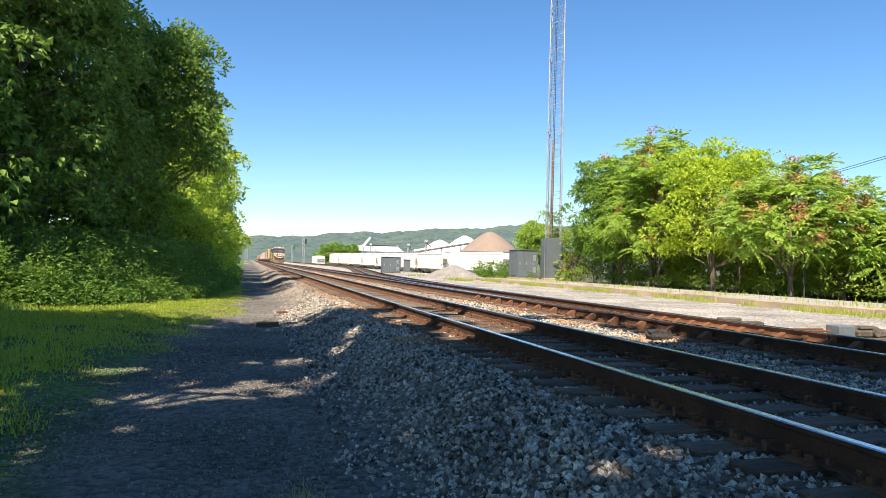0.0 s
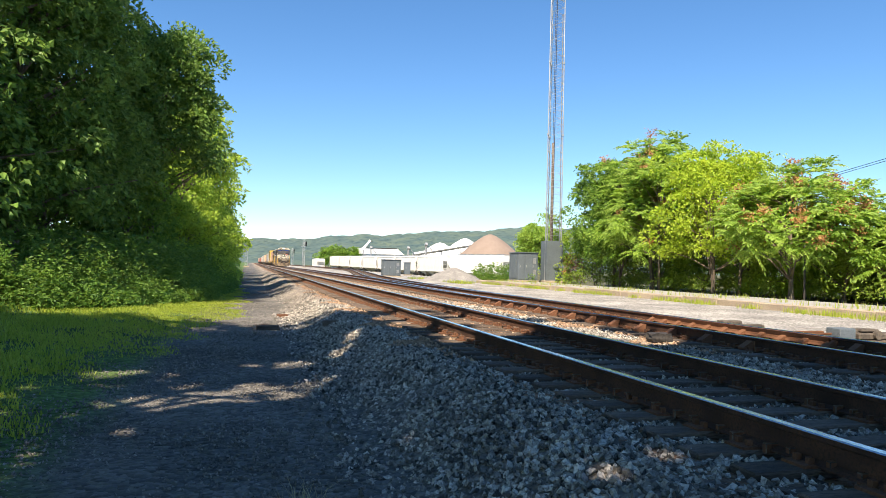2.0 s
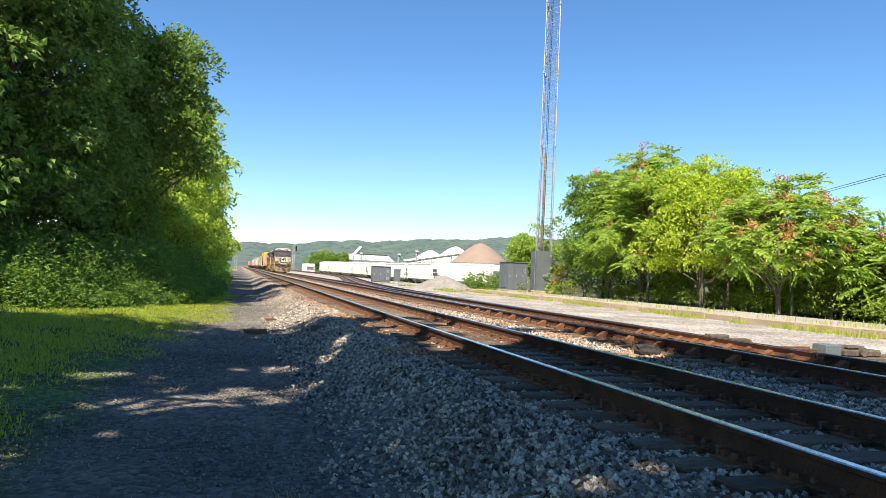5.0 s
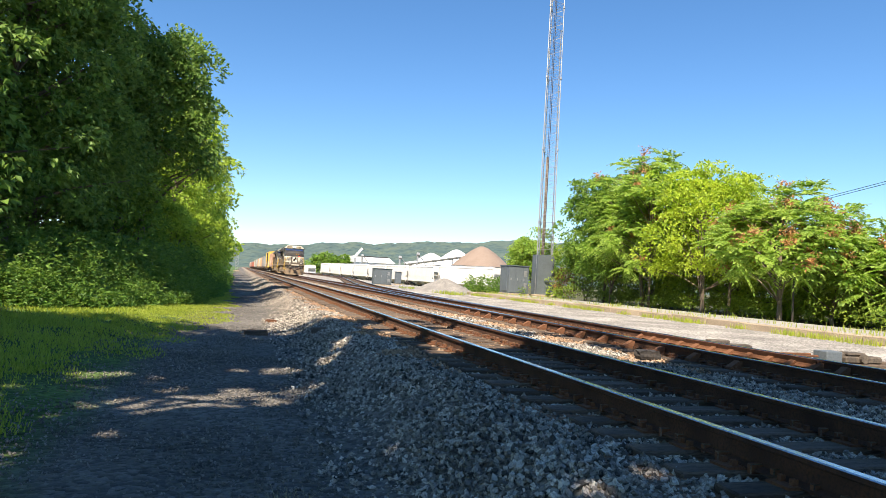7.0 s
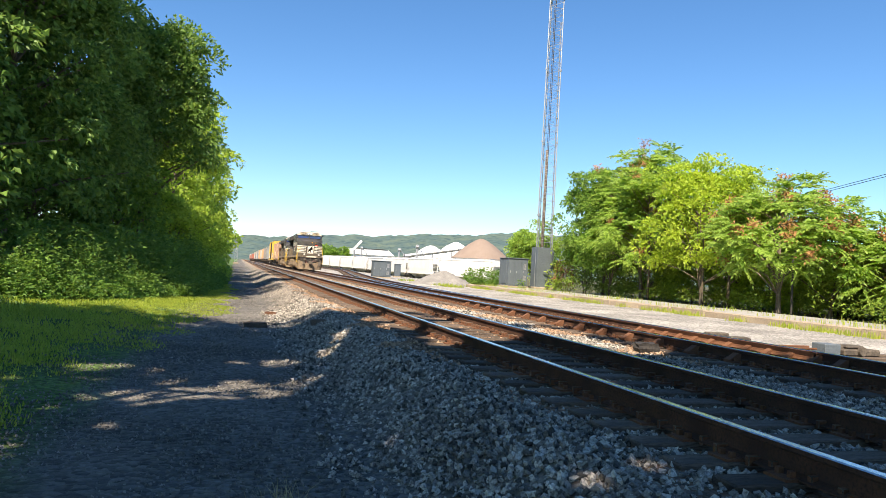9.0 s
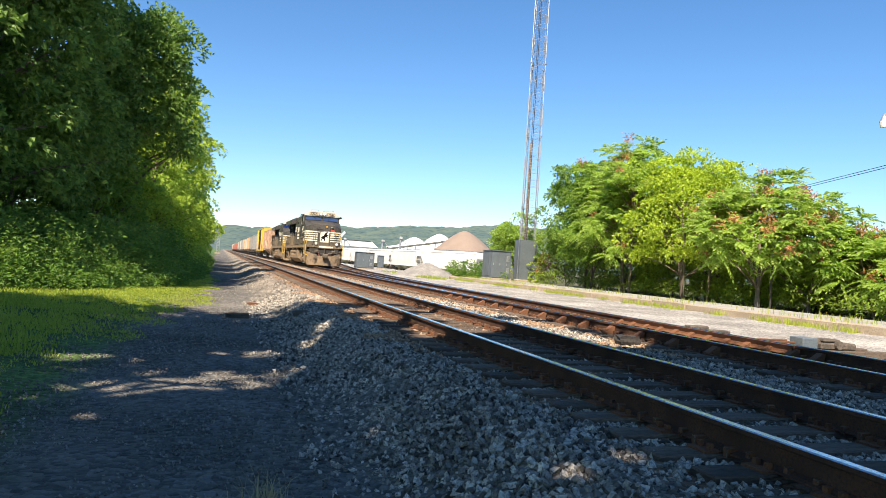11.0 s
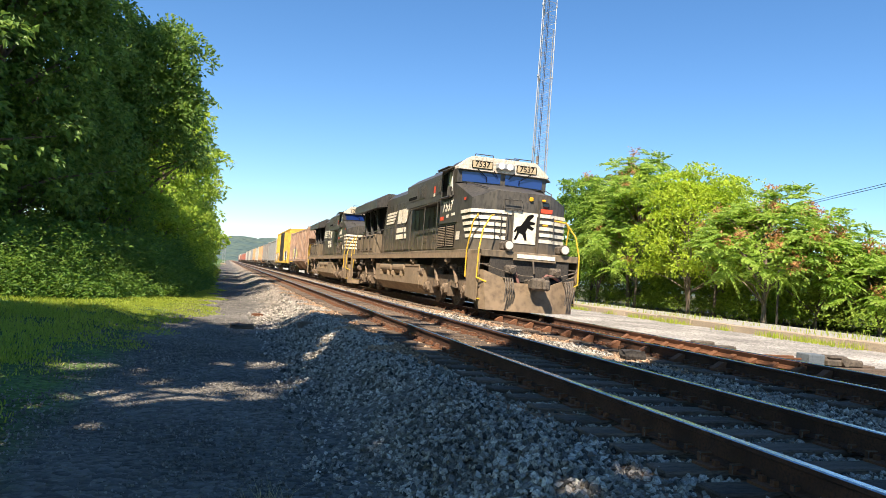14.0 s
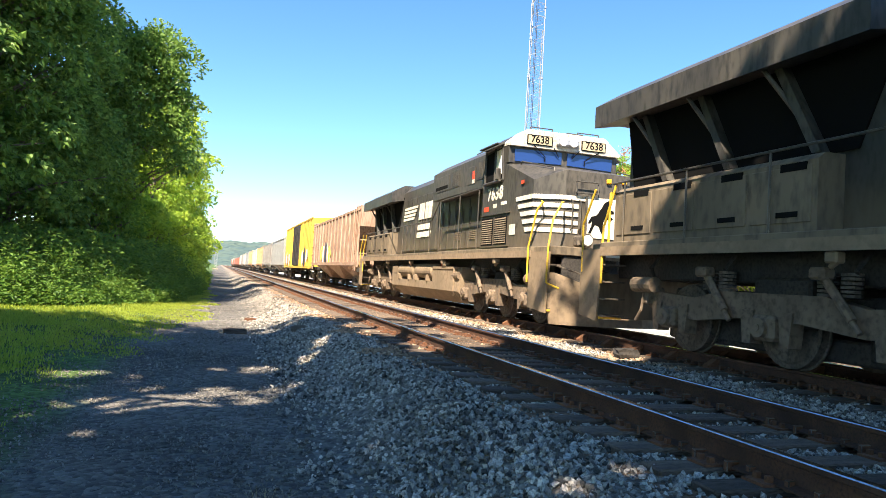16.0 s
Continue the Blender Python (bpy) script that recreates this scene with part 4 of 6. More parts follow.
    for x, y in ((-.5, 4.5), (.2, 4.2), (.6, 4.8)):
        box(bm, x - .12, x + .12, y - .12, y + .12, 4.70, 4.76, .03)
    pipe(bm, [(.1, 3.7, 4.72), (.1, 3.7, 4.78), (.55, 3.7, 4.78), (.55, 3.7, 4.72)], .015)
    for k in range(3):
        rod(bm, (-.3 + k * .12, 7.4, 4.75), (-.3 + k * .12, 7.0 + .06 * k, 4.77), .035, 8, .06)
    box(bm, -.4, .1, 7.3, 7.5, 4.62, 4.72)
    part("antenna_and_horn", bm, M["black"], L)
    return L


def numbered(L, digits):
    for s in SIDES:
        r = pose(s * 1.503, 4.33, 3.13, 90, 0, -90 if s < 0 else 90)
        text_part(digits, .45, r, M["cream"], L, weight=.012, gap=1.18)
        text_part(digits, .25, pose(s * .75, 3.425, 4.46, 90, 0, 0), M["hole"], L, weight=.002, depth=.004)


# ---------------------------------------------------------------- freight cars
def car_trucks(C, length, keyed):
    for yc in (2.3, length - 2.3):
        for s in SIDES:
            bm = bmesh.new()
            prism(bm, [(yc - 1.2, .62), (yc - .5, .78), (yc + .5, .78), (yc + 1.2, .62), (yc + 1.2, .40), (yc + .95, .36), (yc + .45, .25), (yc - .45, .25), (yc - .95, .36), (yc - 1.2, .40)], s * 1.0, s * 1.14, "x")
            sf = part("truck_frame", bm, M["gear"], C)
            bm = bmesh.new()
            for d in (-.14, 0, .14):
                for k in range(4):
                    rod(bm, (s * 1.1, yc + d, .36 + k * .07), (s * 1.1, yc + d, .40 + k * .07), .07, 8)
            part("coil_spring", bm, M["dark"], sf)
        for d in (-.89, .89):
            w = wheelset(C, yc + d, .457)
            if keyed:
                SPIN.append(w)


def ladder(C, x, y, z0, z1, mat, along="y"):
    bm = bmesh.new()
    u = (0, .42) if along == "y" else (.42, 0)
    rod(bm, (x, y, z0), (x, y, z1), .022, 5)
    rod(bm, (x + u[0], y + u[1], z0), (x + u[0], y + u[1], z1), .022, 5)
    k = z0 + .2
    while k < z1:
        rod(bm, (x, y, k), (x + u[0], y + u[1], k), .014, 5)
        k += .36
    return part("ladder", bm, mat, C)


def underframe(C, length):
    bm = bmesh.new()
    box(bm, -.3, .3, .5, length - .5, .85, 1.15)
    for y in (.55, length - .75):
        box(bm, -1.45, 1.45, y, y + .2, .95, 1.18, .01)
    for y0, d in ((.55, -1), (length - .55, 1)):
        box(bm, -.13, .13, y0, y0 + d * .6, .76, 1.0, .03)
    part("underframe", bm, M["dark"], C)


def hopper_car(mat, length, label, ribs=0, keyed=False, top=4.45, white=False):
    C = empty("hopper_car")
    tagged(C, label, "freight car", "freight cars")
    bm = bmesh.new()
    a, b = 1.6, length - 1.6
    sec = [(-1.5, 1.35), (-1.53, 2.4), (-1.50, top - .35), (-1.15, top - .05), (-.6, top), (.6, top), (1.15, top - .05), (1.50, top - .35), (1.53, 2.4), (1.5, 1.35)]
    prism(bm, sec, a, b)
    # sloped ends
    for y0, d in ((a, -1), (b, 1)):
        prism(bm, [(y0, top - .1), (y0 + d * 1.05, top - .1), (y0 + d * 1.05, 3.3), (y0, 1.9)], -1.45, 1.45, "x")
    part("body", bm, mat, C)
    for s in SIDES:
        n = ribs
        for k in range(n):
            y = a + .15 + k * (b - a - .4) / max(1, n - 1)
            bm = bmesh.new()
            box(bm, s * 1.50, s * 1.585, y, y + .09, 1.4, top - .3)
            part("rib", bm, mat, C)
        bm = bmesh.new()
        box(bm, s * 1.50, s * 1.58, a - .95, b + .95, 1.28, 1.46)
        box(bm, s * 1.48, s * 1.55, a - 1.0, b + 1.0, top - .36, top - .24)
        part("side_sill", bm, mat, C)
        for y in (a - .95, b + .85):
            bm = bmesh.new()
            box(bm, s * 1.42, s * 1.52, y, y + .1, 1.2, top - .2)
            part("corner_post", bm, mat, C)
        for y in (a - .85, b + .35):
            ladder(C, s * 1.55, y, 1.0, top - .1, mat)
    for k in range(3):
        yc = a + (k + .5) * (b - a) / 3
        w = (b - a) / 6 - .12
        bm = bmesh.new()
        va = [bm.verts.new(p) for p in ((-1.4, yc - w, 1.36), (1.4, yc - w, 1.36), (1.4, yc + w, 1.36), (-1.4, yc + w, 1.36))]
        vb = [bm.verts.new(p) for p in ((-.55, yc - .45, .48), (.55, yc - .45, .48), (.55, yc + .45, .48), (-.55, yc + .45, .48))]
        for i in range(4):
            bm.faces.new((va[i], va[(i + 1) % 4], vb[(i + 1) % 4], vb[i]))
        bm.faces.new(vb)
        bm.faces.new(va[::-1])
        hb = part("hopper_bay", bm, mat, C)
        bm = bmesh.new()
        box(bm, -.65, .65, yc - .5, yc + .5, .40, .49)
        part("outlet_gate", bm, M["dark"], hb)
    bm = bmesh.new()
    box(bm, -.75, .75, a - .9, b + .9, top + .03, top + .06)
    for k in range(5):
        yc = a + (k + .5) * (b - a) / 5
        box(bm, -.45, .45, yc - .5, yc + .5, top + .06, top + .14, .03)
    part("roof_walk", bm, M["galv"], C)
    bm = bmesh.new()
    for y in (a - .95, b + .9):
        for z in (1.9, 2.6, 3.3):
            rod(bm, (-1.4, y, z), (1.4, y, z), .03, 5)
    part("end_rail", bm, mat, C)
    underframe(C, length)
    car_trucks(C, length, keyed)
    return C


def box_car(mat, length, label, keyed=False, top=5.05):
    C = empty("box_car")
    tagged(C, label, "freight car", "freight cars")
    bm = bmesh.new()
    prism(bm, [(-1.5, 1.1), (1.5, 1.1), (1.5, top - .12), (0, top), (-1.5, top - .12)], .9, length - .9)
    part("body", bm, mat, C)
    mid = length / 2
    for s in SIDES:
        y = 1.0
        while y < length - 1.0:
            if not mid - 2.6 < y < mid + 2.6:
                bm = bmesh.new()
                box(bm, s * 1.50, s * 1.56, y, y + .12, 1.15, top - .15)
                part("rib", bm, mat, C)
            y += .95
        for k in range(2):
            bm = bmesh.new()
            y0 = mid - 2.5 + k * 2.52
            box(bm, s * 1.50, s * 1.60, y0, y0 + 2.46, 1.25, top - .25, .02)
            for q in range(4):
                box(bm, s * 1.60, s * 1.63, y0 + .15, y0 + 2.3, 1.7 + q * .8, 1.76 + q * .8)
            rod(bm, (s * 1.64, y0 + .5, 1.3), (s * 1.64, y0 + .5, top - .35), .025, 5)
            rod(bm, (s * 1.64, y0 + 1.9, 1.3), (s * 1.64, y0 + 1.9, top - .35), .025, 5)
            part("door", bm, M["dark"], C, "dark sliding door")
        bm = bmesh.new()
        box(bm, s * 1.46, s * 1.56, .9, length - .9, 1.02, 1.2)
        box(bm, s * 1.46, s * 1.56, .9, length - .9, top - .2, top - .08)
        part("side_sill", bm, mat, C)
        ladder(C, s * 1.57, 1.1, 1.0, 2.4, mat)
        ladder(C, s * 1.57, length - 1.6, 1.0, 2.4, mat)
    bm = bmesh.new()
    for z in (1.5, 2.1, 2.7, 3.3, 3.9, 4.4):
        rod(bm, (-1.42, .88, z), (1.42, .88, z), .07, 6)
    part("end_corrugation", bm, mat, C)
    underframe(C, length)
    car_trucks(C, length, keyed)
    return C


def splash(C, y, z, x, rnd, mats, n, spread):
    """Sprayed paint: a few plain rounded shapes that stand for scrawled letters."""
    for k in range(n):
        bm = bmesh.new()
        yy, zz = y + spread * (k / max(1, n - 1) - .5), z + rnd.uniform(-.1, .1)
        w, h = spread / n * .62, rnd.uniform(.45, .75)
        pts = []
        for i in range(14):
            a = i * 2 * math.pi / 14
            r = 1 + .32 * math.sin(3 * a + rnd.uniform(0, 6)) + rnd.uniform(-.12, .12)
            pts.append((yy + w * r * math.cos(a), zz + h * r * math.sin(a)))
        prism(bm, pts, x, x - .006 - .002 * k, "x")
        part("paint_mark", bm, mats[k % len(mats)], C, "sprayed paint mark")


def car_paint(name, a, b, c, rough=0.65):
    return surface(name, a, b, 0.8, rough, 0, 0.05, 9, c=c, stretch=(1.6, 1.6, 0.25))


M["car_brown"] = car_paint("faded brown car paint", (0.36, 0.235, 0.17), (0.44, 0.31, 0.235), (0.21, 0.12, 0.075))
M["car_yellow"] = car_paint("yellow car paint", (0.64, 0.44, 0.07), (0.55, 0.36, 0.06), (0.38, 0.22, 0.06))
M["car_grey"] = car_paint("grey car paint", (0.42, 0.41, 0.39), (0.34, 0.33, 0.31), (0.22, 0.19, 0.16))
M["car_dark"] = car_paint("dark grey car paint", (0.22, 0.21, 0.20), (0.28, 0.27, 0.25), (0.15, 0.12, 0.10))
M["car_tan"] = car_paint("orange tan car paint", (0.50, 0.29, 0.15), (0.56, 0.36, 0.21), (0.30, 0.15, 0.08))
M["car_cream"] = car_paint("cream car paint", (0.66, 0.61, 0.52), (0.58, 0.53, 0.44), (0.38, 0.31, 0.24))
M["car_red"] = car_paint("red oxide car paint", (0.32, 0.11, 0.08), (0.38, 0.16, 0.11), (0.20, 0.07, 0.05))
M["spray_white"] = plain("white spray paint", (0.78, 0.78, 0.72), 0.5)
M["spray_lime"] = plain("lime spray paint", (0.62, 0.66, 0.10), 0.5)
M["spray_dark"] = plain("dark spray paint", (0.05, 0.05, 0.09), 0.5)

TRAIN = []
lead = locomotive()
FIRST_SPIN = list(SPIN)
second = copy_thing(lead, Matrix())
SPIN += [o for o in second.children if o.name.startswith("wheelset")]
numbered(lead, "7537")
numbered(second, "7638")
tagged(second, "second black diesel locomotive coupled behind the first")
TRAIN += [(lead, 0.0), (second, 22.3)]
rnd = random.Random(4)
brown = hopper_car(M["car_brown"], 18.9, "faded brown covered hopper car with spray paint", 13, True)
splash(brown, 11.6, 2.0, -1.545, rnd, [M["spray_lime"], M["spray_white"], M["spray_dark"], M["spray_white"]], 5, 3.6)
yellow = box_car(M["car_yellow"], 23.2, "tall yellow box car with dark sliding doors", True)
splash(yellow, 19.5, 1.8, -1.57, rnd, [M["spray_white"], M["car_tan"]], 4, 4.0)
splash(yellow, 4.6, 1.9, -1.57, rnd, [M["spray_white"], M["spray_dark"]], 3, 3.0)
grey = hopper_car(M["car_grey"], 21.2, "grey covered hopper car with streaked sides", 0, False, 4.5)
dark_car = hopper_car(M["car_dark"], 19.4, "dark grey ribbed covered hopper car", 12, False, 4.45)
tan = hopper_car(M["car_tan"], 19.0, "orange tan covered hopper car", 12, False, 4.4)
cream = hopper_car(M["car_cream"], 19.0, "cream covered hopper car", 0, False, 4.4)
red = hopper_car(M["car_red"], 17.0, "red oxide ribbed hopper car", 12, False, 3.9)
at_y = 44.6
used = set()
for c, ln in ((brown, 18.9), (yellow, 23.2), (grey, 21.3), (dark_car, 19.5), (tan, 19.1), (cream, 19.1), (tan, 19.1), (grey, 21.3), (cream, 19.1), (dark_car, 19.5),
              (cream, 19.1), (red, 17.1), (red, 17.1), (red, 17.1), (red, 17.1), (red, 17.1), (dark_car, 19.5), (red, 17.1), (red, 17.1), (cream, 19.1), (red, 17.1), (dark_car, 19.5)):
    ob = copy_thing(c, Matrix()) if c in used else c
    used.add(c)
    TRAIN.append((ob, at_y))
    at_y += ln

SPEED, TRACK_X = 13.53, 8.07


def motions():
    for ob, back in TRAIN:
        walk(ob, [(k / 10, pose(TRACK_X, 10.4 + back + SPEED * (14.5 - k / 10), 0)) for k in range(161)])
    for w in SPIN:
        y, r = w.location.y, w.location.z
        walk(w, [(k / 30, pose(0, y, r, math.degrees(SPEED * k / 30 / r) % 360)) for k in range(481)])
# ---------------------------------------------------------------- leaves and trees
def unit(a):
    return a / np.maximum(np.linalg.norm(a, axis=-1, keepdims=True), 1e-9)


def leaf_arrays(P, D, N, length, width, fold=0.25):
    """Folded leaves from their stalk ends P, axes D and facing N: corners and triangles."""
    S = unit(np.cross(D, N))
    N = unit(np.cross(S, D))
    l, w = np.asarray(length).reshape(-1, 1), np.asarray(width).reshape(-1, 1)
    mid = P + D * l * 0.45
    V = np.stack([P, mid + S * w / 2 + N * w * fold, P + D * l - N * l * 0.08, mid - S * w / 2 + N * w * fold], 1).reshape(-1, 3)
    o = np.arange(len(P))[:, None] * 4
    F = np.concatenate([o + np.array([0, 1, 2]), o + np.array([0, 2, 3])])
    return V, F


def clump_points(rng, centre, radii, n_clumps, floor=0.15):
    """Clump centres spread over an uneven crown: most of them towards its skin."""
    d = unit(rng.normal(size=(n_clumps, 3)))
    d[:, 2] = np.where(d[:, 2] < -0.55, -d[:, 2], d[:, 2])
    r = rng.uniform(0.35, 1.0, (n_clumps, 1)) ** 0.45
    lump = 1 + 0.20 * np.sin(3.1 * d[:, :1] * 2 + 1.7 * d[:, 1:2] * 3 + rng.uniform(0, 6)) + 0.12 * np.sin(7 * d[:, 2:] + 5 * d[:, :1])
    return np.array(centre) + d * r * lump * np.array(radii), d


def broad_crown(rng, centre, radii, n_clumps, per, leaf, clump_r=0.7, droop=0.35):
    """Leaf sprays in flat domes, one over the other, with dark gaps between them."""
    C, out = clump_points(rng, centre, radii, n_clumps)
    n = n_clumps * per
    c = np.repeat(C, per, 0)
    o = np.repeat(out, per, 0)
    q = unit(rng.normal(size=(n, 3)) + o * 0.55 + np.array([0, 0, 0.45]))
    size = np.repeat(clump_r * rng.uniform(0.6, 1.35, n_clumps), per)[:, None]
    P = c + q * np.array([1.0, 1.0, 0.6]) * size * rng.uniform(0.45, 1.0, (n, 1)) ** 0.4
    D = unit(q * 0.5 + o * 0.3 + rng.normal(size=(n, 3)) * 0.5 + np.array([0, 0, -droop]))
    N = unit(q * 0.8 + np.array([0, 0, 0.4]) + rng.normal(size=(n, 3)) * 0.32)
    ln = leaf * rng.uniform(0.7, 1.35, n)
    return leaf_arrays(P, D, N, ln, ln * rng.uniform(0.5, 0.75, n)), C


def frond_crown(rng, centre, radii, n_clumps, per, length):
    """Compound leaves: drooping fronds in rosettes at the twig ends."""
    C, out = clump_points(rng, centre, radii, n_clumps)
    n = n_clumps * per
    c, o = np.repeat(C, per, 0), np.repeat(out, per, 0)
    a = rng.uniform(0, 2 * np.pi, n)
    H = np.stack([np.cos(a), np.sin(a), rng.uniform(-0.5, 0.9, n)], -1)
    A = unit(H + o * 0.8)
    L = length * rng.uniform(0.7, 1.2, n)
    Vs, Fs, k0 = [], [], 0
    pairs = 6
    S = unit(np.cross(A, np.array([0, 0, 1.0])))
    for k in range(pairs + 1):
        u = 0.22 + 0.78 * k / pairs
        p = c + A * (L * u)[:, None] + np.array([0, 0, -1.0]) * (L * 0.35 * u * u)[:, None]
        for s in ((-1, 1) if k < pairs else (0,)):
            D = unit(A * 0.55 + S * s * 0.9 + np.array([0, 0, -0.35]) + rng.normal(size=(n, 3)) * 0.08)
            N = unit(np.array([0, 0, 0.6]) + o * 0.6 + rng.normal(size=(n, 3)) * 0.45)
            ll = L * 0.34 * (1 - 0.35 * abs(u - 0.5))
            V, F = leaf_arrays(p, D, N, ll, ll * 0.40)
            Vs.append(V)
            Fs.append(F + k0)
            k0 += len(V)
    return (np.concatenate(Vs), np.concatenate(Fs)), C


def tree(x, y, h, r, label, seed, leaf=0.16, clumps=260, per=60, material="leaf_dark", kind="broad", low=0.25, trunk_r=0.2, rz=None, group="trees along the path", bloom=0, clump_r=0.75, name="tree", stems=1, frond=0.8, gaps=()):
    rng = np.random.default_rng(seed)
    rnd = random.Random(seed)
    z0 = float(ground_z(np.float64(x), np.float64(y))) - 0.05
    T = empty(name, x, y, z0)
    tagged(T, label, "tree", group)
    cz = h * (1 + low) / 2
    radii = (r, r, rz or h * (1 - low) / 2)
    if kind == "broad":
        (V, F), C = broad_crown(rng, (0, 0, cz), radii, clumps, per, leaf, clump_r)
    else:
        (V, F), C = frond_crown(rng, (0, 0, cz), radii, clumps, per, frond)
    if gaps:
        # openings in the canopy that let sun flecks fall on the path
        mid = V.reshape(-1, 4, 3).mean(1) + np.array([x, y, z0])
        open_sky = np.zeros(len(mid), bool)
        for gx, gy, gz, gr in gaps:
            rel = mid - np.array([gx, gy, gz])
            along = rel @ np.array(to_sun)
            open_sky |= np.linalg.norm(rel - along[:, None] * np.array(to_sun), axis=1) < gr
        V = V.reshape(-1, 4, 3)[~open_sky].reshape(-1, 3)
        k4 = np.arange(len(V) // 4)[:, None] * 4
        F = np.concatenate([k4 + np.array([0, 1, 2]), k4 + np.array([0, 2, 3])])
    bm = bmesh.new()
    for s in range(stems):
        lean = (rnd.uniform(-.4, .4) * (1 if stems == 1 else 2.2), rnd.uniform(-.4, .4) * (1 if stems == 1 else 2.2))
        mid = (lean[0] * .5 + rnd.uniform(-.15, .15), lean[1] * .5 + rnd.uniform(-.15, .15), h * .3)
        top = (lean[0] * 1.2, lean[1] * 1.2, h * .82)
        k = 1 if stems == 1 else .6
        tube(bm, [(lean[0] * .1, lean[1] * .1, 0), (lean[0] * .2, lean[1] * .2, h * .1), mid, (top[0] * .7, top[1] * .7, h * .55), top], [trunk_r * 1.35 * k, trunk_r * k, trunk_r * .75 * k, trunk_r * .5 * k, .03])
    for i in rng.choice(len(C), min(26, len(C)), replace=False):
        e = C[i]
        zb = max(h * .18, min(h * .7, e[2] - math.hypot(e[0], e[1]) * .7))
        b = (e[0] * .03, e[1] * .03, zb)
        m = (e[0] * .5 + rnd.uniform(-.2, .2), e[1] * .5 + rnd.uniform(-.2, .2), (zb + e[2]) / 2 + .2)
        tube(bm, [b, m, tuple(e)], [trunk_r * .42, trunk_r * .25, .015], 5)
    part("trunk", bm, M["bark"], T, smooth=True)
    tri_ob("crown", V, F, M[material], T)
    if bloom:
        idx = rng.choice(len(C), bloom, replace=False)
        far = C[idx] - np.array([0, 0, cz])
        top = C[idx] + unit(far) * .45 + np.array([0, 0, .3])
        c = np.repeat(top, 60, 0)
        P = c + rng.normal(size=c.shape) * np.array([.2, .2, .17])
        V, F = leaf_arrays(P, unit(rng.normal(size=P.shape)), unit(rng.normal(size=P.shape)), np.full(len(P), .19), np.full(len(P), .09))
        tagged(tri_ob("seed_head", V, F, M["bloom"], T), "rust red seed heads", kind="stuff")
    return T


# the dark wood along the path
WOOD = "leafy tree in a dark wood along the cinder path"
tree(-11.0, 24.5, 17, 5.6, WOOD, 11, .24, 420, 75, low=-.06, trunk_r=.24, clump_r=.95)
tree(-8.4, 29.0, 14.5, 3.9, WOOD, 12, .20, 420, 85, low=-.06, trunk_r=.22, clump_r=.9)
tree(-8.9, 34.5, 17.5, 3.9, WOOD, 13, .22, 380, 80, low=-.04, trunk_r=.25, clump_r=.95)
tree(-14.5, 27, 15, 5.2, WOOD, 24, .28, 240, 60, low=-.06, trunk_r=.24, clump_r=1.0)
for sx, sy, sd in ((-9.2, 26.0, 25), (-13.0, 25.0, 26), (-8.4, 32.5, 27), (-16.5, 24.5, 28), (-8.8, 36.5, 29)):
    tree(sx, sy, 6.0, 2.9, "low leafy understorey tree at the wood's edge", sd, .2, 130, 55, low=-.15, trunk_r=.09)
tree(-4.8, 38.0, 12.4, 2.9, "overhanging tree with drooping leafy boughs", 14, .22, 330, 70, "leaf_dark", low=.32, trunk_r=.2, clump_r=.85)
# unseen trees added left of the view to cast shade on the wood
for wx, wy, wh, wr, sd in ((-15.5, 17.5, 17, 4.6, 81), (-20, 20.5, 18, 5.0, 82), (-13.2, 20.0, 13.0, 3.6, 83)):
    tree(wx, wy, wh, wr, WOOD, sd, .42, 240, 44, low=.05, trunk_r=.3, clump_r=1.2)
for sx, sy, sh, sr, sd in ((-11.5, 38, 7.5, 3.6, 84), (-14.5, 36, 8.0, 4.0, 85), (-12.5, 32, 6.5, 3.4, 86)):
    tree(sx, sy, sh, sr, "low leafy understorey tree at the wood's edge", sd, .24, 150, 50, low=-.2, trunk_r=.1, clump_r=.9)
tree(-5.9, 36.6, 7.6, 2.2, "low leafy understorey tree at the wood's edge", 93, .2, 150, 60, "leaf_green", low=-.1, trunk_r=.1, clump_r=.7)
LIT = "sunlit green tree along the cinder path"
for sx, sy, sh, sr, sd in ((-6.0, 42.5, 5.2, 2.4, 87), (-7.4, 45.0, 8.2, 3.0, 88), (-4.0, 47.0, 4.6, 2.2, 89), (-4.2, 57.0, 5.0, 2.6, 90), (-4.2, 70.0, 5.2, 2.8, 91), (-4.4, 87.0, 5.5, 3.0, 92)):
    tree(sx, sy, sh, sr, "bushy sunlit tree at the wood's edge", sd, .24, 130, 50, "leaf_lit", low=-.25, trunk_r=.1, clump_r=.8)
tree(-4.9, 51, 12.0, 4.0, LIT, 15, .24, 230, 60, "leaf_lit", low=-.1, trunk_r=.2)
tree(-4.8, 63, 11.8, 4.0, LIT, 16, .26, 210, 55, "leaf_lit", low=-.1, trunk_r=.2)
tree(-5.8, 78, 12.0, 4.0, LIT, 17, .30, 190, 50, "leaf_mid", low=-.1, trunk_r=.2)
tree(-6.6, 96, 12.5, 4.2, LIT, 18, .34, 170, 45, "leaf_mid", low=-.1)
tree(-7.8, 118, 13, 4.6, LIT, 19, .40, 150, 40, "leaf_mid", low=-.1)
tree(-9.4, 146, 13, 5.0, LIT, 20, .5, 130, 35, "leaf_mid", low=.05)
tree(-11.5, 182, 13, 5.4, LIT, 21, .6, 110, 30, "leaf_mid", low=.05)
tree(-14, 44, 11, 5, WOOD, 22, .3, 200, 50, low=.1)
tree(-16, 31, 14, 5.5, WOOD, 23, .3, 200, 50, low=.1)
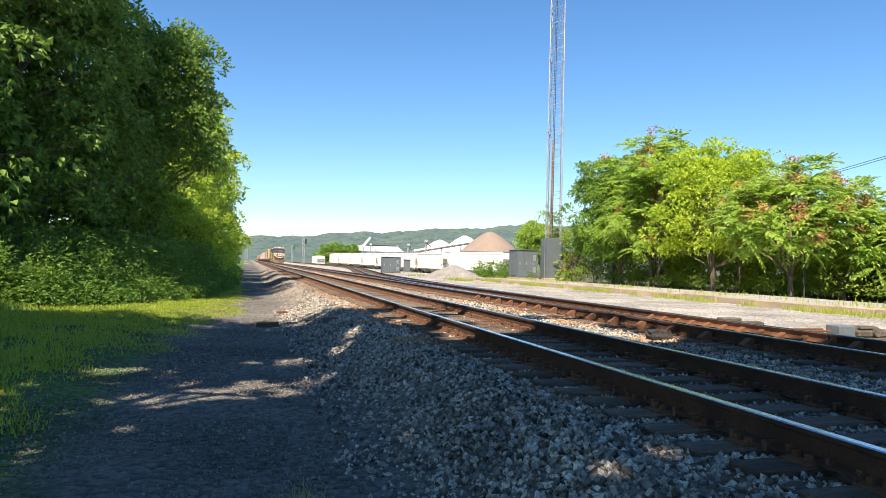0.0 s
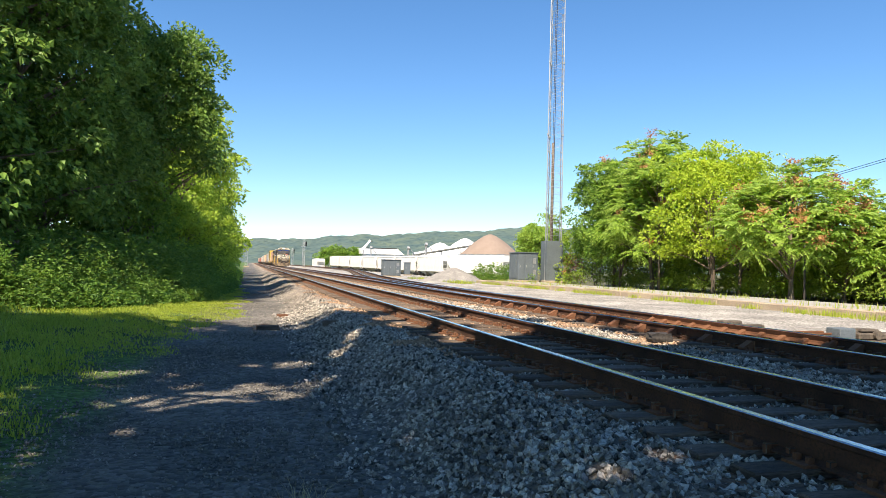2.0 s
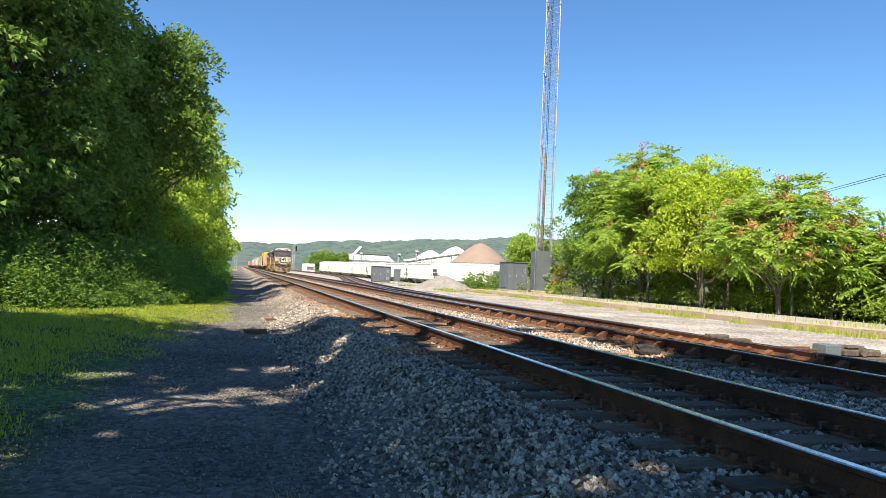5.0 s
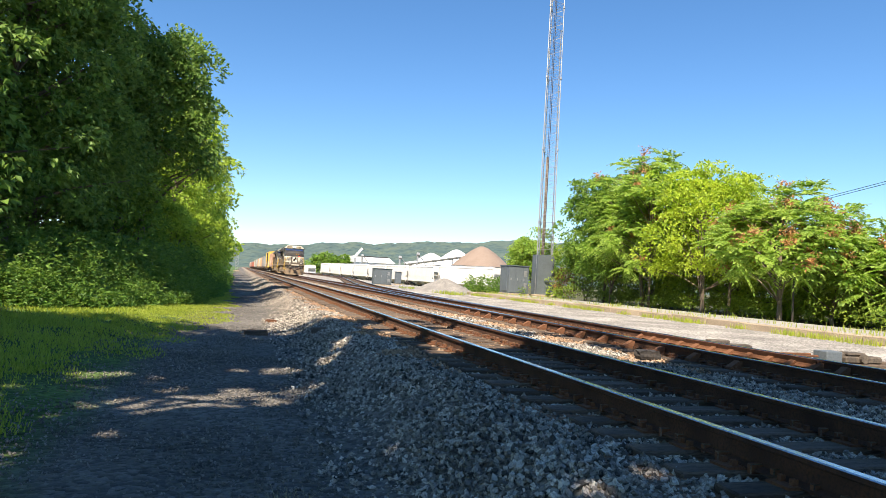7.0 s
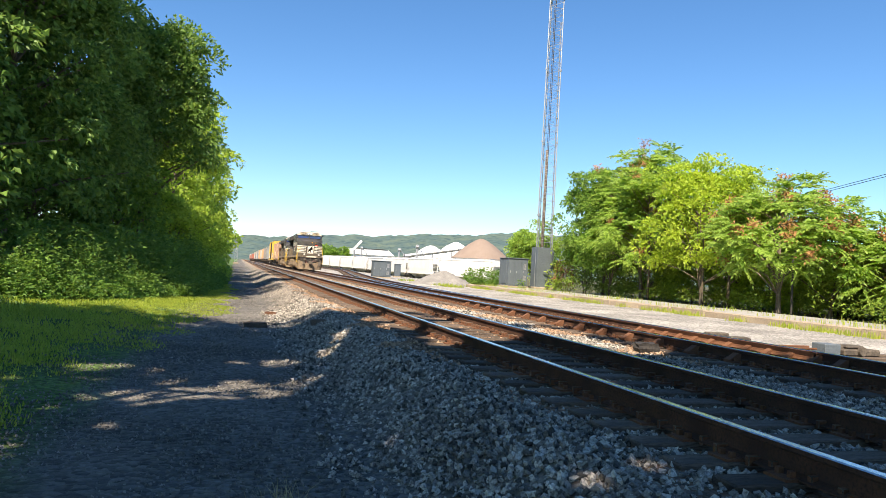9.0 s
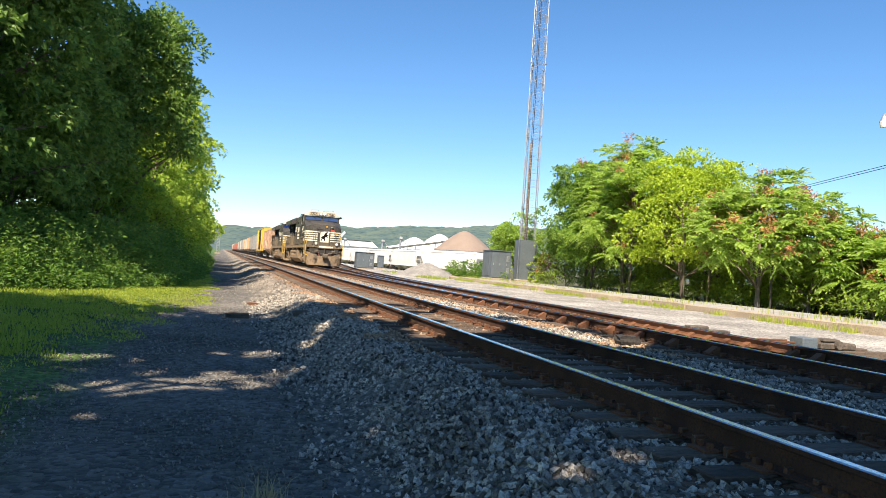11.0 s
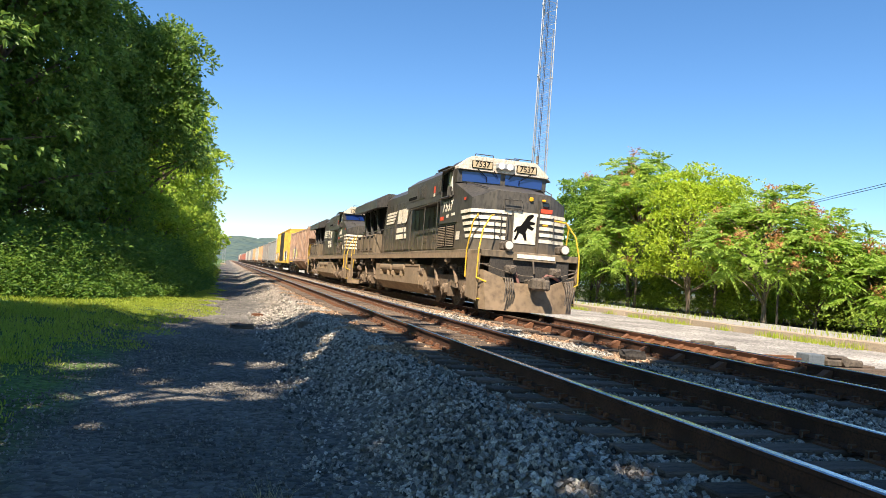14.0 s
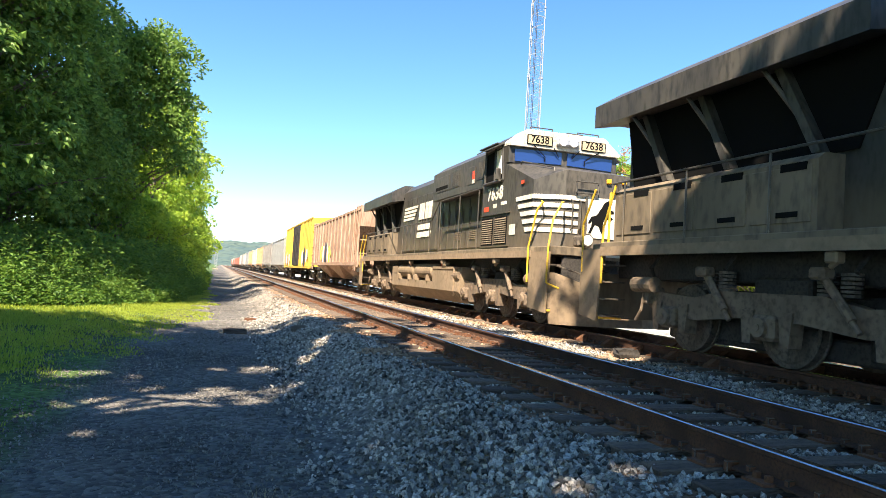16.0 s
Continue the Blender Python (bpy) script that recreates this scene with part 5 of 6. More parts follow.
# the trees behind and beside the viewer, which shade the stones
OVER = "tall shade tree leaning over the cinder path"
# where sun flecks reach the ground: x, y, height, radius
FLECKS = []
fleck_rnd = random.Random(21)
for fx, fy, fz, count, wide in ((-.95, 8.45, -.65, 9, .55), (-.1, 8.8, -.65, 11, .5), (.55, 11.3, -.65, 9, .6), (1.3, 11.9, -.6, 5, .4), (1.2, 5.9, -.55, 3, .15), (2.06, 3.8, -.23, 4, .13), (2.6, 4.05, -.23, 4, .13), (-1.5, 10.6, -.65, 5, .5), (1.9, 12.9, -.4, 6, .5), (3.4, 10.6, -.3, 6, .5), (9.6, 6.8, -.25, 6, .5), (4.1, 7.2, -.25, 4, .3)):
    for _ in range(count):
        FLECKS.append((fx + fleck_rnd.gauss(0, wide * .55), fy + fleck_rnd.gauss(0, wide * .5), fz, fleck_rnd.uniform(.5, 1.0) * (.16 + .2 * wide)))
for gx, gy, gr in ((3.4, 11.4, .5), (4.1, 12.0, .8), (3.3, 13.6, .7), (5.0, 12.7, .9), (6.0, 11.8, .8), (6.6, 10.6, .55), (4.8, 14.3, .9), (3.3, 15.2, .7), (6.2, 13.4, .9)):
    FLECKS.append((gx, gy, -.2, gr))      # the broad gap over the tracks
tree(-13.5, 4.0, 18, 4.8, OVER, 32, .42, 260, 46, low=.2, clump_r=1.1)
tree(-6.2, 1.2, 19, 5.0, OVER, 33, .42, 420, 44, low=.3, clump_r=1.1, gaps=FLECKS)
tree(-2.6, -5.3, 18.8, 4.7, OVER, 34, .44, 520, 50, low=.42, clump_r=.95, gaps=FLECKS)
tree(-1.6, -15.0, 22, 7.2, OVER, 38, .46, 340, 36, low=.3, clump_r=1.2, gaps=FLECKS)
tree(-8.5, -11, 20, 5.5, OVER, 35, .42, 200, 32, low=.25, gaps=FLECKS)
tree(-4.5, -18, 21, 6, OVER, 37, .42, 180, 32, low=.2, gaps=FLECKS)

# trees behind the old platform
RG = "trees behind the old platform"
tree(28.4, 51.5, 10.0, 3.3, "dense dark green tree behind the platform", 41, .22, 280, 70, "leaf_green", low=.04, trunk_r=.14, group=RG, stems=3)
tree(27.2, 48.5, 7.4, 2.0, "dense green bushy tree near the mast", 42, .2, 190, 65, "leaf_green", low=.03, trunk_r=.1, group=RG, stems=3)
tree(28.3, 45.6, 10.7, 3.6, "tall sumac tree with drooping fronds and red seed heads", 43, clumps=170, per=9, material="leaf_sumac", kind="frond", low=.14, trunk_r=.13, group=RG, bloom=16, frond=.95)
tree(26.4, 41.8, 9.2, 2.7, "sumac tree with drooping fronds", 44, clumps=130, per=9, material="leaf_sumac", kind="frond", low=.08, trunk_r=.12, group=RG, bloom=8, frond=.9, stems=2)
tree(27.0, 36.8, 8.8, 3.3, "yellow green maple behind the platform", 45, .2, 230, 60, "leaf_yellow", low=.04, trunk_r=.12, group=RG, stems=3)
tree(29.3, 37.5, 8.5, 2.9, "airy yellow green tree with loose top twigs", 46, .16, 150, 45, "leaf_yellow", low=.15, trunk_r=.1, group=RG)
tree(26.9, 30.4, 6.7, 3.3, "spreading sumac tree with pale trunk and red seed heads", 47, clumps=150, per=9, material="leaf_sumac", kind="frond", low=.20, trunk_r=.13, group=RG, bloom=34, frond=.85)
tree(29.8, 30.0, 5.3, 2.8, "sumac tree with red seed heads", 48, clumps=120, per=9, material="leaf_sumac", kind="frond", low=.25, trunk_r=.1, group=RG, bloom=24, frond=.85)
tree(31.6, 27.6, 4.0, 2.6, "low sumac tree with drooping fronds", 49, clumps=110, per=9, material="leaf_sumac", kind="frond", low=.15, trunk_r=.09, group=RG, bloom=8, frond=.85)
tree(33.6, 29.3, 3.9, 2.8, "sumac tree with pale seed heads", 57, clumps=110, per=9, material="leaf_sumac", kind="frond", low=.1, trunk_r=.09, group=RG, bloom=14, frond=.85)
tree(27.6, 57.6, 2.6, .9, "dry orange brown shrub beside the mast", 58, .12, 40, 50, "bloom", low=.02, trunk_r=.04, group=RG, name="shrub", clump_r=.4)
tree(35.0, 33.0, 4.6, 3.2, "bushy green tree beyond the platform", 50, .18, 170, 50, "leaf_mid", low=.02, trunk_r=.1, group=RG)
tree(39.5, 33.5, 4.6, 3.6, "bushy green tree beyond the platform", 51, .18, 170, 50, "leaf_mid", low=.02, trunk_r=.1, group=RG)
tree(37.5, 47.0, 6.5, 4.5, "bushy green tree beyond the platform", 52, .22, 160, 45, "leaf_mid", low=.02, trunk_r=.1, group=RG)
tree(32.5, 40.5, 6.2, 3.4, "bushy green tree beyond the platform", 53, .2, 170, 50, "leaf_mid", low=.02, trunk_r=.1, group=RG)
tree(27.9, 65, 5.8, 2.2, "green tree behind the lattice mast", 54, .24, 160, 60, "leaf_sumac", low=.03, trunk_r=.12, group=RG, stems=2)
tree(31.5, 54, 8.2, 3.8, "green tree behind the lattice mast", 55, .22, 180, 50, "leaf_mid", low=.03, trunk_r=.12, group=RG, stems=2)
tree(45, 40, 5.0, 4.0, "bushy green tree beyond the platform", 56, .22, 150, 40, "leaf_mid", low=.02, trunk_r=.1, group=RG)


def shrub_row(name, label, pts, seed, material, height, leaf, per, radius, grow=None):
    """Low growth in clumps along a stretch: stuff that nobody could count."""
    rng = np.random.default_rng(seed)
    P = np.array(pts)
    n = len(P) * per
    c = np.repeat(P, per, 0)
    hh = np.repeat(rng.uniform(.35, 1.25, len(P)) * height, per)
    if grow is not None:
        hh = hh * np.repeat(np.asarray(grow), per)
    u = rng.uniform(0.03, 1, n) ** .8
    pos = c + np.stack([rng.normal(size=n) * radius * (1 - .45 * u), rng.normal(size=n) * radius * (1 - .45 * u), u * hh], -1)
    D = unit(rng.normal(size=(n, 3)) * np.array([1, 1, .5]) + np.array([0, 0, .2]))
    N = unit(np.array([0, 0, 1.]) + rng.normal(size=(n, 3)) * .5)
    ln = leaf * rng.uniform(.6, 1.4, n)
    V, F = leaf_arrays(pos, D, N, ln, ln * .45)
    return tagged(tri_ob(name, V, F, M[material]), label, "plants", kind="stuff")


def weed_edge(y):
    """The x at which the weeds under the wood begin."""
    return float(np.interp(y, [14, 19, 23.4, 25.5, 32, 45, 90], [-7.2, -5.7, -3.9, -2.7, -1.6, -1.3, -1.5])) + .3 * math.sin(y * .9)


rng = np.random.default_rng(77)
pts, grow = [], []
for _ in range(2600):
    y = 20.0 + 73 * rng.uniform() ** 2.1
    e = weed_edge(y)
    x = e - abs(rng.normal()) * 1.3 + .3
    pts.append((x, y, float(ground_z(np.float64(x), np.float64(y)))))
    grow.append((.22 + .5 * min(2.2, max(0, e + .3 - x))) * (1 + .75 * nz(x, y, .9, 3.0) + .4 * nz(x, y, 2.6, 8.0)))
shrub_row("weed_bank", "tall green weeds under the wood's edge", pts, 5, "leaf_weed", 1.5, .13, 30, .2, grow)
pts = [(weed_edge(y) - rng.uniform(1.0, 4.5), y, -.35) for y in rng.uniform(25, 48, 240)]
shrub_row("undergrowth", "taller shrubs in the shade of the wood", pts, 6, "leaf_weed", 1.9, .2, 80, .6)
pts = [(x, y, -.12) for x, y in zip(rng.uniform(26.0, 36, 170), rng.uniform(23, 54, 170))]
shrub_row("platform_undergrowth", "low green growth under the trees behind the platform", pts, 8, "leaf_mid", .95, .16, 45, .45)
for sx, sy, sh, sd in ((31.5, 44, 5.0, 71), (33.5, 51, 5.5, 72), (30.5, 49, 4.6, 73), (33.0, 37.5, 4.6, 74), (31.0, 34.0, 4.2, 75), (35.5, 41, 5.0, 76), (34.5, 29.5, 3.8, 77), (28.8, 55.5, 5.0, 78)):
    tree(sx, sy, sh, 2.7, "dense dark bush behind the platform trees", sd, .2, 130, 55, "leaf_mid", low=-.3, trunk_r=.07, group=RG, stems=2)
pts = [(x, y, -.42) for x, y in zip(rng.normal(22.2, .7, 60), rng.normal(62.5, 2.2, 60))]
shrub_row("tall_weeds", "tall bright weeds beside the gravel heap", pts, 9, "leaf_weed", 1.5, .22, 55, .28)


def blades(name, label, P, h, w, material, seed, lean=.35):
    rng = np.random.default_rng(seed)
    n = len(P)
    a = rng.uniform(0, 2 * np.pi, n)
    S = np.stack([np.cos(a), np.sin(a), np.zeros(n)], -1)
    B = np.stack([np.cos(a + 1.3), np.sin(a + 1.3), np.zeros(n)], -1) * (rng.uniform(0, lean, n) * h)[:, None]
    H = (np.asarray(h))[:, None]
    W = (np.asarray(w))[:, None]
    up = np.array([0, 0, 1.])
    V = np.stack([P - S * W, P + S * W, P + B * .35 + up * H * .6 + S * W * .6, P + B * .35 + up * H * .6 - S * W * .6, P + B + up * H], 1).reshape(-1, 3)
    o = np.arange(n)[:, None] * 5
    F = np.concatenate([o + np.array([0, 1, 2]), o + np.array([0, 2, 3]), o + np.array([3, 2, 4])])
    return tagged(tri_ob(name, V, F, M[material]), label, "grass", kind="stuff")


def grass_patch():
    rng = np.random.default_rng(3)
    n = 105000
    y = 6.3 + 37.7 * rng.uniform(size=n) ** 1.2
    left = np.array([weed_edge(v) for v in np.linspace(0, 50, 501)])[np.clip((y * 10).astype(int), 0, 500)] - .8
    right = np.interp(y, [6, 7.3, 9.2, 11.3, 13, 16.5, 22, 44], [-2.6, -2.1, -1.95, -1.85, -1.5, -1.0, -.35, -.6]) - .22 * np.sin(y * .8) - .2 * np.sin(y * 2.3 + 1)
    x = left + (right - left) * rng.uniform(size=n) ** .9 + rng.normal(size=n) * .12
    keep = rng.uniform(size=n) < .35 + .65 * (np.sin(x * 2.1 + y) * np.sin(y * 1.3 - x) > -.35)
    keep &= left < right - .3
    x, y = x[keep], y[keep]
    P = np.stack([x, y, ground_z(x, y) - .01], -1)
    tall = .5 + .5 * smooth01(-1.5, -4, x)
    blades("verge_grass", "bright green grass on the path's verge", P, rng.uniform(.035, .14, len(x)) * tall, rng.uniform(.004, .011, len(x)) * (1 + y / 20), "grass", 4, .9)
    n = 9000
    y = 18.5 + 40 * rng.uniform(size=n) ** 1.6
    x = np.array([weed_edge(v) for v in np.linspace(0, 60, 601)])[np.clip((y * 10).astype(int), 0, 600)] 
    deep = rng.uniform(-.5, 3.0, n)
    x = x - deep
    P = np.stack([x, y, ground_z(x, y) - .01], -1)
    blades("tall_grass", "tall seeding grass among the weeds at the wood's edge", P, rng.uniform(.35, 1.0, n) * np.clip(.3 + .45 * deep, .2, 1.25), rng.uniform(.006, .013, n) * (1 + y / 40), "leaf_weed", 14, .45)
    n = 7000
    y = rng.uniform(12, 60, n)
    x = np.where(rng.uniform(size=n) < .8, 19.45 + rng.normal(size=n) * .22, 20.2 + rng.uniform(0, 2.5, n))
    keep = np.sin(y * .7) + np.sin(y * 2.1 + 1) > -.1
    x, y = x[keep], y[keep]
    P = np.stack([x, y, np.where(x < 19.8, -.44, -.17)], -1)
    blades("kerb_grass", "dry and green grass along the platform edge", P, rng.uniform(.05, .27, len(x)), rng.uniform(.008, .02, len(x)), "grass", 6)
    P = P[::3] + np.array([.15, .2, 0])
    P[:, 2] = np.where(P[:, 0] < 19.78, -.44, -.17)
    blades("dry_kerb_grass", "straw-coloured dry grass along the platform edge", P, rng.uniform(.05, .22, len(P)), rng.uniform(.006, .014, len(P)), "straw", 7)
    # a tuft of dry grass on the path close to the viewer
    P = np.stack([rng.normal(.35, .09, 120), rng.normal(4.4, .08, 120), np.full(120, -.65)], -1)
    blades("dry_tuft", "dry grass tuft on the cinder path", P, rng.uniform(.1, .3, 120), np.full(120, .003), "straw", 8, 1.2)
    n = 9000
    y = rng.uniform(52, 75, n)
    x = 16.5 + rng.uniform(0, 9, n)
    P = np.stack([x, y, np.full(n, -.43)], -1)
    keep = np.sin(x * .9) + np.sin(y * .7 + x * .3) > .2
    blades("yard_grass", "patchy grass round the signal cabinets", P[keep], rng.uniform(.1, .35, keep.sum()), rng.uniform(.012, .03, keep.sum()), "grass", 9)


grass_patch()


# ---------------------------------------------------------------- ballast stones
def stones(name, label, x, y, z, size, material, seed, coarse=False):
    """Angular broken stones, each of eight corners pushed about."""
    rng = np.random.default_rng(seed)
    base = np.array([(x0, y0, z0) for x0 in (-.72, .72) for y0 in (-.72, .72) for z0 in (-.72, .72)], float)
    tri = np.array([(0, 1, 3), (0, 3, 2), (4, 6, 7), (4, 7, 5), (0, 4, 5), (0, 5, 1), (2, 3, 7), (2, 7, 6), (0, 2, 6), (0, 6, 4), (1, 5, 7), (1, 7, 3)])
    if coarse:
        base = np.array([(1, 0, 0), (-1, 0, 0), (0, 1, 0), (0, -1, 0), (0, 0, 1), (0, 0, -1)], float)
        tri = np.array([(0, 2, 4), (2, 1, 4), (1, 3, 4), (3, 0, 4), (2, 0, 5), (1, 2, 5), (3, 1, 5), (0, 3, 5)])
    nc = len(base)
    kinds = []
    for _ in range(24):
        q = base * rng.uniform(.6, 1.25, (nc, 1)) * np.array([1, rng.uniform(.6, .95), rng.uniform(.45, .8)])
        r = np.linalg.qr(rng.normal(size=(3, 3)))[0]
        kinds.append(q @ r)
    kinds = np.array(kinds)
    n = len(x)
    V = kinds[rng.integers(0, 24, n)] * (np.asarray(size) / 2)[:, None, None] + np.stack([x, y, z], -1)[:, None, :]
    F = (np.arange(n)[:, None, None] * nc + tri).reshape(-1, 3)
    return tagged(tri_ob(name, V.reshape(-1, 3), F, M[material]), label, "gravel", kind="stuff")


def lay_stones():
    rng = np.random.default_rng(12)
    n = 104000
    y = 1.6 + 21 * rng.uniform(size=n) ** 1.55
    x = rng.uniform(.7, 10.6, n)
    # less on the ties and none on the rails
    on_tie = (np.abs(((y + .25) % .5) - .25) < .10) & (((x > 2.85) & (x < 5.3)) | ((x > 6.8) & (x < 9.3)))
    rail_x = np.min(np.abs(x[:, None] - np.array([3.31, 4.81, 7.32, 8.82])), 1)
    keep = ~(on_tie & (rng.uniform(size=n) < .93)) & (rail_x > .1) & (rng.uniform(size=n) < smooth01(.5, 1.5, x))
    x, y = x[keep], y[keep]
    size = rng.uniform(.032, .072, len(x)) * (1 + .014 * y)
    zz = ground_z(x, y) + size * rng.uniform(-.1, .35, len(x))
    def rusted(x, y):
        edge = .3 * np.sin(y * 1.7) + .2 * np.sin(y * 4.1)
        return ((x > 2.5 + edge) & (x < 5.5 + edge)) | ((x > 6.5 + edge) & (x < 9.6 + edge))
    a = y < 5.0
    stones("ballast", "grey broken stone ballast round the tracks", x[a], y[a], zz[a], size[a], "stone", 13)
    bed = ~a & rusted(x, y) & (rng.uniform(size=len(x)) < smooth01(6.5, 11, y))
    stones("rusty_ballast_near", "rust stained ballast beside the rails", x[bed], y[bed], zz[bed], size[bed] * 1.1, "rusty_stone", 19, True)
    a = ~a & ~bed
    stones("ballast_beyond", "grey broken stone ballast round the tracks", x[a], y[a], zz[a], size[a] * 1.1, "stone", 16, True)
    n = 28000
    y = 1.8 + 15 * rng.uniform(size=n) ** 2.0
    x = np.where(rng.uniform(size=n) < .8, rng.uniform(-2.4, 1.9, n), rng.uniform(-5.0, -1.5, n))
    size = rng.uniform(.014, .04, n) * (1 + .02 * y)
    stones("cinders", "fine dark stones on the cinder path", x, y, ground_z(x, y) + size * rng.uniform(-.1, .3, n), size, "cinder", 14, True)
    n = 6500
    y = 11 + 30 * rng.uniform(size=n) ** 1.2
    x = rng.uniform(-1.6, 1.9, n)
    size = rng.uniform(.03, .08, n)
    stones("path_stones", "scattered grey stones on the sunlit path", x, y, ground_z(x, y) + size * rng.uniform(-.2, .15, n), size, "cinder", 17, True)
    n = 26000
    y = 14 + 66 * rng.uniform(size=n) ** 1.4
    x = rng.uniform(1.0, 10.4, n)
    rail_x = np.min(np.abs(x[:, None] - np.array([3.31, 4.81, 7.32, 8.82])), 1)
    on_tie = (np.abs(((y + .25) % .5) - .25) < .10) & (((x > 2.85) & (x < 5.3)) | ((x > 6.8) & (x < 9.3)))
    keep = (rail_x > .12) & ~on_tie
    x, y = x[keep], y[keep]
    size = rng.uniform(.045, .09, len(x)) * (1 + .006 * y)
    zz = ground_z(x, y) + size * .1
    bed = rusted(x, y)
    stones("far_ballast", "pale broken stone ballast along the main line", x[~bed], y[~bed], zz[~bed], size[~bed], "sunlit_stone", 15, True)
    stones("rusty_ballast", "rust stained ballast between the rails", x[bed], y[bed], zz[bed], size[bed], "rusty_stone", 18, True)


lay_stones()
# ---------------------------------------------------------------- platform and line-side things
def platform():
    bm = bmesh.new()
    box(bm, 20.25, 24.3, 0, 60, -.6, -.185)
    P = tagged(part("platform", bm, M["slab"], None), "low disused paved platform with a crumbling concrete edge", "platform", kind="structure")
    rnd = random.Random(8)
    y = 0.0
    while y < 60:
        ln = rnd.uniform(2.2, 3.0)
        bm = bmesh.new()
        box(bm, 19.8 + rnd.uniform(-.02, .03), 20.26, y, y + ln - rnd.uniform(.01, .06), -.6, -.17 + rnd.uniform(-.02, .015), .025)
        for v in bm.verts:
            v.co += Vector((rnd.uniform(-.018, .018), 0, rnd.uniform(-.018, .012)))
        part("edge_slab", bm, M["concrete"], P, "crumbling concrete edge slab")
        y += ln


platform()


def cabinet(x, y, z, w, d, h, label, doors=2, vents=True, name="signal_cabinet"):
    C = empty(name, x, y, z)
    tagged(C, label, "cabinet", "signal cabinets")
    bm = bmesh.new()
    box(bm, 0, w, 0, d, .12, h, .02)
    part("body", bm, M["grey_paint"], C)
    bm = bmesh.new()
    box(bm, -.06, w + .06, -.08, d + .06, h, h + .07, .02)
    part("roof", bm, M["grey_paint"], C)
    bm = bmesh.new()
    box(bm, -.1, w + .1, -.1, d + .1, -.2, .12, .02)
    part("plinth", bm, M["concrete"], C)
    dw = w / doors
    for k in range(doors):
        bm = bmesh.new()
        box(bm, k * dw + .05, (k + 1) * dw - .04, -.03, 0, .2, h - .1, .01)
        dr = part("door", bm, M["grey_paint"], C)
        bm = bmesh.new()
        box(bm, k * dw + .12, k * dw + .17, -.07, -.03, h * .5, h * .5 + .2, .01)
        part("handle", bm, M["galv"], dr)
        if vents and k == doors - 1:
            for z0 in (h * .22, h * .64):
                for q in range(6):
                    bm = bmesh.new()
                    box(bm, k * dw + dw * .25, k * dw + dw * .7, -.05, -.03, z0 + q * h * .035, z0 + q * h * .035 + h * .022)
                    part("vent_slat", bm, M["galv"], dr)
    bm = bmesh.new()
    box(bm, -.05, 0, d * .2, d * .8, .3, h - .2, .01)
    part("side_panel", bm, M["grey_paint"], C)
    return C


cabinet(22.1, 56.5, -.17, 1.78, 2.2, 2.45, "large grey steel signal cabinet near the mast", 3)
cabinet(15.5, 84.0, -.42, 2.15, 1.5, 2.0, "weathered grey signal cabinet beside the yard lead", 3)
cabinet(21.3, 98.5, -.42, .8, .8, 1.8, "narrow dark grey signal cabinet beside the yard lead", 1, False)


def lattice_mast():
    T = empty("lattice_mast", 25.86, 58.2, -.17)
    tagged(T, "tall galvanised lattice radio mast with grey climbing guard", "radio mast")
    top = 36.0

    def half(z):
        return .78 - .0035 * z

    def leg(k, z):
        a = math.radians(90 + 120 * k)
        r = half(z) * 1.12
        return Vector((r * math.cos(a), r * math.sin(a), z))
    for k in range(3):
        bm = bmesh.new()
        rod(bm, leg(k, 0), leg(k, top), .05, 6, .04)
        part("leg", bm, M["galv"], T)
    for k in range(3):
        j = (k + 1) % 3
        z, i = 3.5, 0
        while z < top - .6:
            s = .62
            bm = bmesh.new()
            rod(bm, leg(k, z), leg(j, z), .014, 4)
            rod(bm, leg(k if i % 2 else j, z), leg(j if i % 2 else k, z + s), .014, 4)
            part("brace", bm, M["galv"], T)
            z += s
            i += 1
    for z in (6.4, 13.0, 19.5, 26):
        bm = bmesh.new()
        for k in range(3):
            rod(bm, leg(k, z), leg(k, z + .18), .1, 8)
        rod(bm, leg(0, z), leg(1, z), .03, 5)
        part("joint_collar", bm, M["galv"], T)
    bm = bmesh.new()
    rod(bm, (.05, -.1, 3), (.05, -.1, top), .03, 6)
    rod(bm, (-.06, -.05, 3), (-.06, -.05, top), .02, 6)
    part("feed_cable", bm, M["dark"], T)
    bm = bmesh.new()
    rod(bm, (.75, -.1, 3), (.62, -.1, 24), .05, 6)
    part("side_antenna_mast", bm, M["galv"], T)
    bm = bmesh.new()
    box(bm, -.78, .78, -.82, -.76, .12, 3.62, .01)
    box(bm, -.78, -.73, -.76, .5, .12, 3.62, .01)
    box(bm, .73, .78, -.76, .5, .12, 3.62, .01)
    part("climbing_guard", bm, M["grey_paint"], T, "plain grey steel climbing guard")
    bm = bmesh.new()
    box(bm, -1.1, 1.1, -1.1, 1.1, -.3, .12, .03)
    part("footing", bm, M["concrete"], T)
    P = empty("utility_pole", 27.3, 61.5, -.3)
    tagged(P, "old brown wooden utility pole behind the mast", "pole")
    bm = bmesh.new()
    rod(bm, (0, 0, 0), (0, 0, 13.2), .16, 10, .12)
    part("shaft", bm, M["bark"], P, smooth=True)


lattice_mast()


